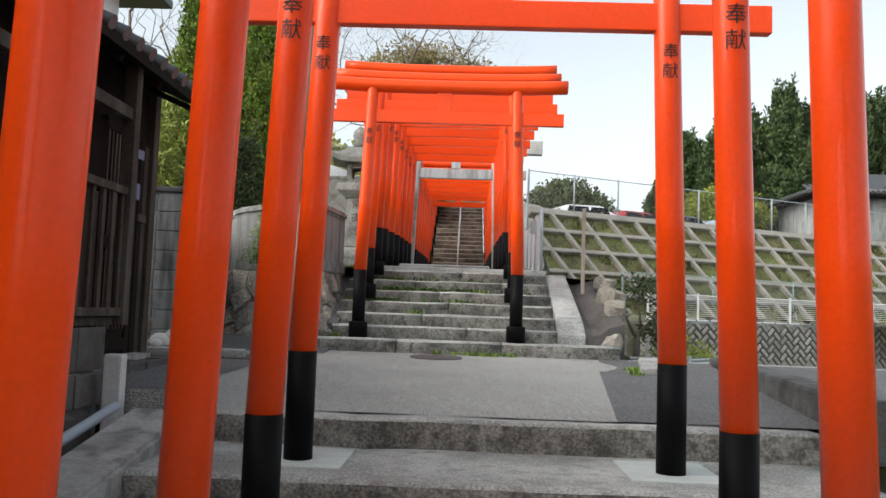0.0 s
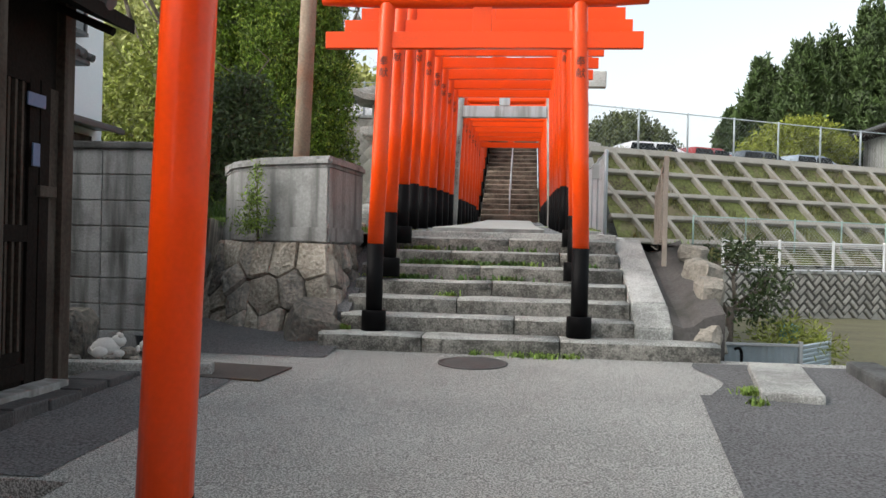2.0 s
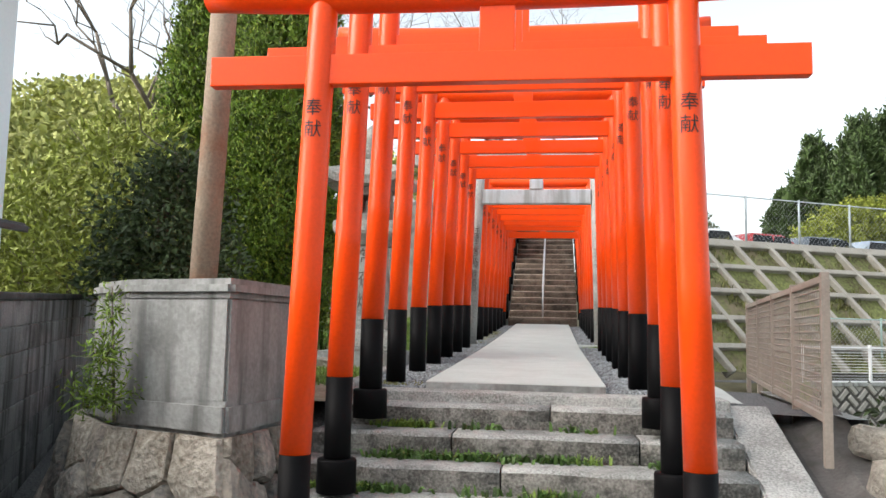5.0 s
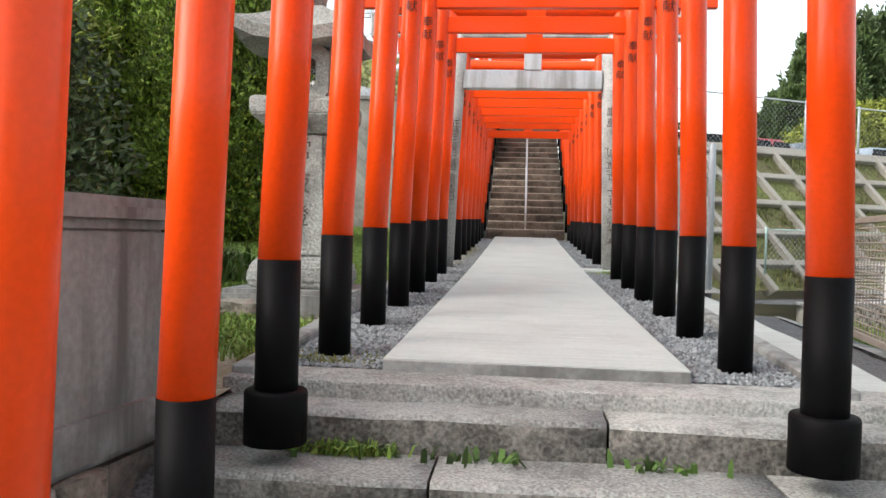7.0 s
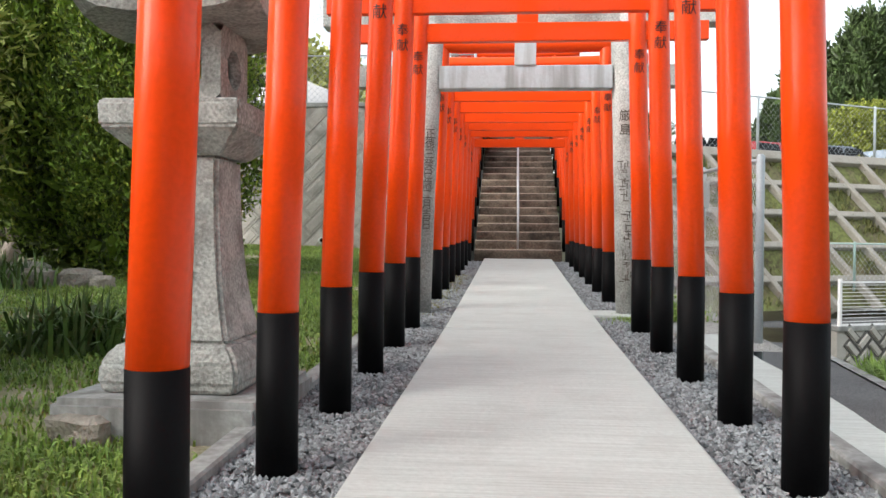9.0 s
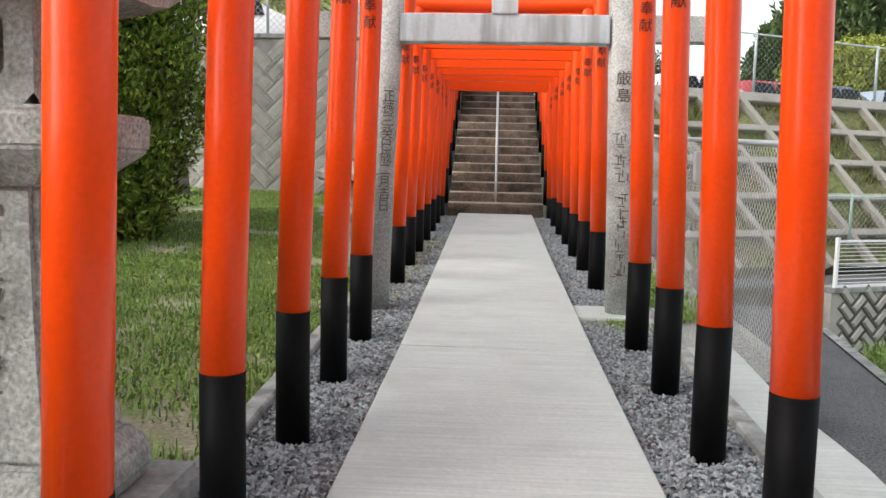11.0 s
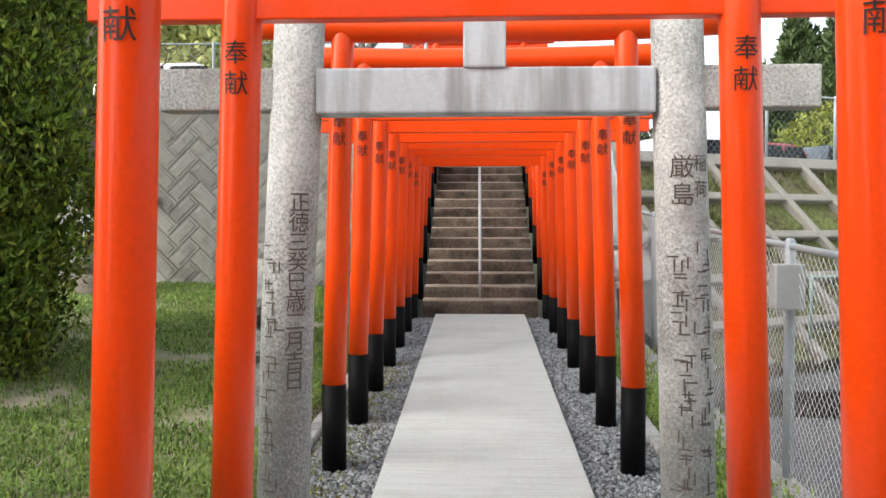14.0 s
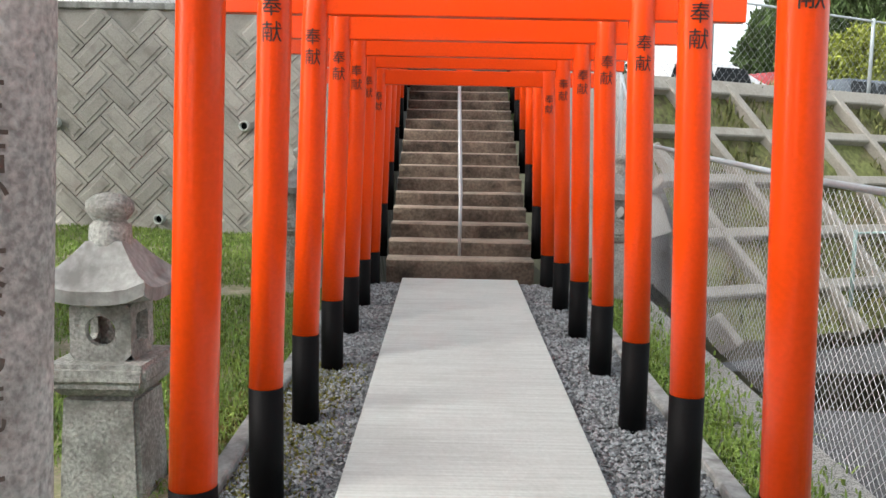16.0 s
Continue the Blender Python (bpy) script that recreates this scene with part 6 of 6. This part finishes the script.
sp = empty("seedling", "young feathery conifer growing from the parapet", "plant", at=pose(-2.3, 8.42, 1.0))
bm = bmesh.new()
tube(bm, (0, 0.1, -0.05), (0.02, -0.05, 0.75), 0.012, 0.004, 6)
part("stem", bm, BARK, sp)
leaf_cloud("leaves", [(0, -0.06, 0.12, 0.24, 0.16, 0.16), (0, -0.05, 0.35, 0.16, 0.12, 0.18), (0.02, -0.05, 0.6, 0.1, 0.08, 0.16)], 1500, 0.05, HEDGE, sp, flat=0.2, seed=14, shell=0.1)
for k, (x, y, s) in enumerate(((-5.9, 17.6, 0.55), (-5.4, 17.9, 0.5), (-6.2, 18.0, 0.6), (-5.0, 17.7, 0.35), (-1.92, 11.72, 0.3))):
    thing("garden_stone", rock_bm(s, s * 0.8, s * 0.6, 60 + k), PALE_ROCK, "pale rounded garden stone on the lawn", "stone", "lawn stones", at=pose(x, y, lawn_z(x, y) + s * 0.12, 0, 0, 40 * k))

# ---- handrail of the upper stairs ----
hr = empty("handrail", "thin steel handrail up the middle of the stairs", "handrail")
z0 = UP_Z
bm = bmesh.new()
tube(bm, (0, UP_Y + 0.35, z0 + 0.85), (0, UP_Y + UP_N * UP_D, z0 + 0.85 + (UP_N * UP_D - 0.35) * UP_R / UP_D), 0.024, sides=8)
part("rail", bm, STEEL, hr)
for k in range(6):
    y = UP_Y + 0.36 + k * 1.7
    bm = bmesh.new()
    zz = z0 + (y - UP_Y) * UP_R / UP_D
    tube(bm, (0, y, zz - 0.1), (0, y, zz + 0.82), 0.02, sides=8)
    part("post", bm, STEEL, hr)

# ---- carved writing on the stone torii ----
CARVED = mat("carved_groove", (0.11, 0.095, 0.08), 0.95, 0.3, 4, 60, 0.4)
Z0 = path_z(15.97)


def stone_r(z):
    return 0.128 - 0.0017 * (z + 0.05) - 0.0018 * max(0.0, z - 1.15)


def stone_x(side, z):
    return 0.99 - 0.0292 * min(z + 0.05, 1.2) - (0.047 if side < 0 else 0.0335) * max(0.0, z - 1.15)


for side, chars, size, top, pitch, ang in ((-1, "正徳三癸巳歳二月吉日", 0.104, 1.67, 0.094, 0.52), (1, "厳島", 0.115, 1.83, 0.128, -0.2), (1, "稲荷", 0.085, 1.85, 0.12, 0.55)):
    for i, ch in enumerate(chars):
        zc = top - i * pitch
        part("character", text_bm(ch, size, stone_r(zc) + 0.001, zc, pitch, 0.0, ang), CARVED, st, "carved character", Matrix.Translation((side * stone_x(side, zc), 15.97, Z0)))
bm = bmesh.new()
rng = np.random.default_rng(17)
for k in range(8):
    for s, ang in ((1, -0.25), (1, 0.62), (-1, -0.45)):
        zz = 1.38 - k * 0.145
        for j in range(6):
            a = ang + rng.normal() * 0.16
            w, h = (0.028, 0.004) if j % 2 else (0.004, 0.028)
            z = zz + rng.normal() * 0.045
            r = stone_r(z) + 0.003
            q = [bm.verts.new((s * stone_x(s, z) + r * math.sin(a + dx / r), 15.97 - r * math.cos(a + dx / r), path_z(15.97) + z + dz)) for dx, dz in ((-w, -h), (w, -h), (w, h), (-w, h))]
            bm.faces.new(q)
tagged(part("worn_writing", bm, CARVED, st, "worn carved strokes"), kind="stuff")

# ---- carved writing on the tall lantern ----
for char, zc, face in (("常", 1.09, 0.170), ("夜", 0.86, 0.183), ("燈", 0.63, 0.206)):
    part("writing", text_bm(char, 0.165, 50.0, zc, 0.2, 0.0, 0.0), CARVED, big, "carved character", Matrix.Translation((0, 50.0 - face, 0)))

# ---- gravel ----
def pebbles(name, x0, x1, y0, y1, n, seed):
    rng = np.random.default_rng(seed)
    c = np.stack([x0 + (x1 - x0) * rng.random(n), y0 + (y1 - y0) * rng.random(n) ** 1.25, np.zeros(n)], 1)
    d = c[:, 1] - 9.9
    c[:, 2] = 1.10 + d * 0.0335 + d * d * 0.00055 + 0.003 + 0.006 * rng.random(n)
    base = np.array([(1, 0, 0), (-1, 0, 0), (0, 1, 0), (0, -1, 0), (0, 0, 1), (0, 0, -1)], float)
    s = 0.007 + 0.011 * rng.random(n) ** 1.5
    v = np.repeat(base[None], n, 0) * (0.7 + 0.6 * rng.random((n, 6, 1))) + 0.25 * rng.normal(size=(n, 6, 3))
    v = c[:, None] + v * s[:, None, None] * np.array([1, 1, 0.75])
    f = np.array([(0, 2, 4), (2, 1, 4), (1, 3, 4), (3, 0, 4), (2, 0, 5), (1, 2, 5), (3, 1, 5), (0, 3, 5)])
    faces = (np.arange(n)[:, None, None] * 6 + f[None]).reshape(-1, 3)
    me = bpy.data.meshes.new(name)
    me.from_pydata(v.reshape(-1, 3).tolist(), [], faces.tolist())
    me.materials.append(GRAVEL)
    return tagged(new(name, me), "loose grey crushed gravel beside the footpath", "gravel", "", "stuff")


pebbles("gravel", -1.16, -0.62, 9.95, 23.2, 26000, 21)
pebbles("gravel", 0.62, 1.16, 9.95, 23.2, 26000, 22)
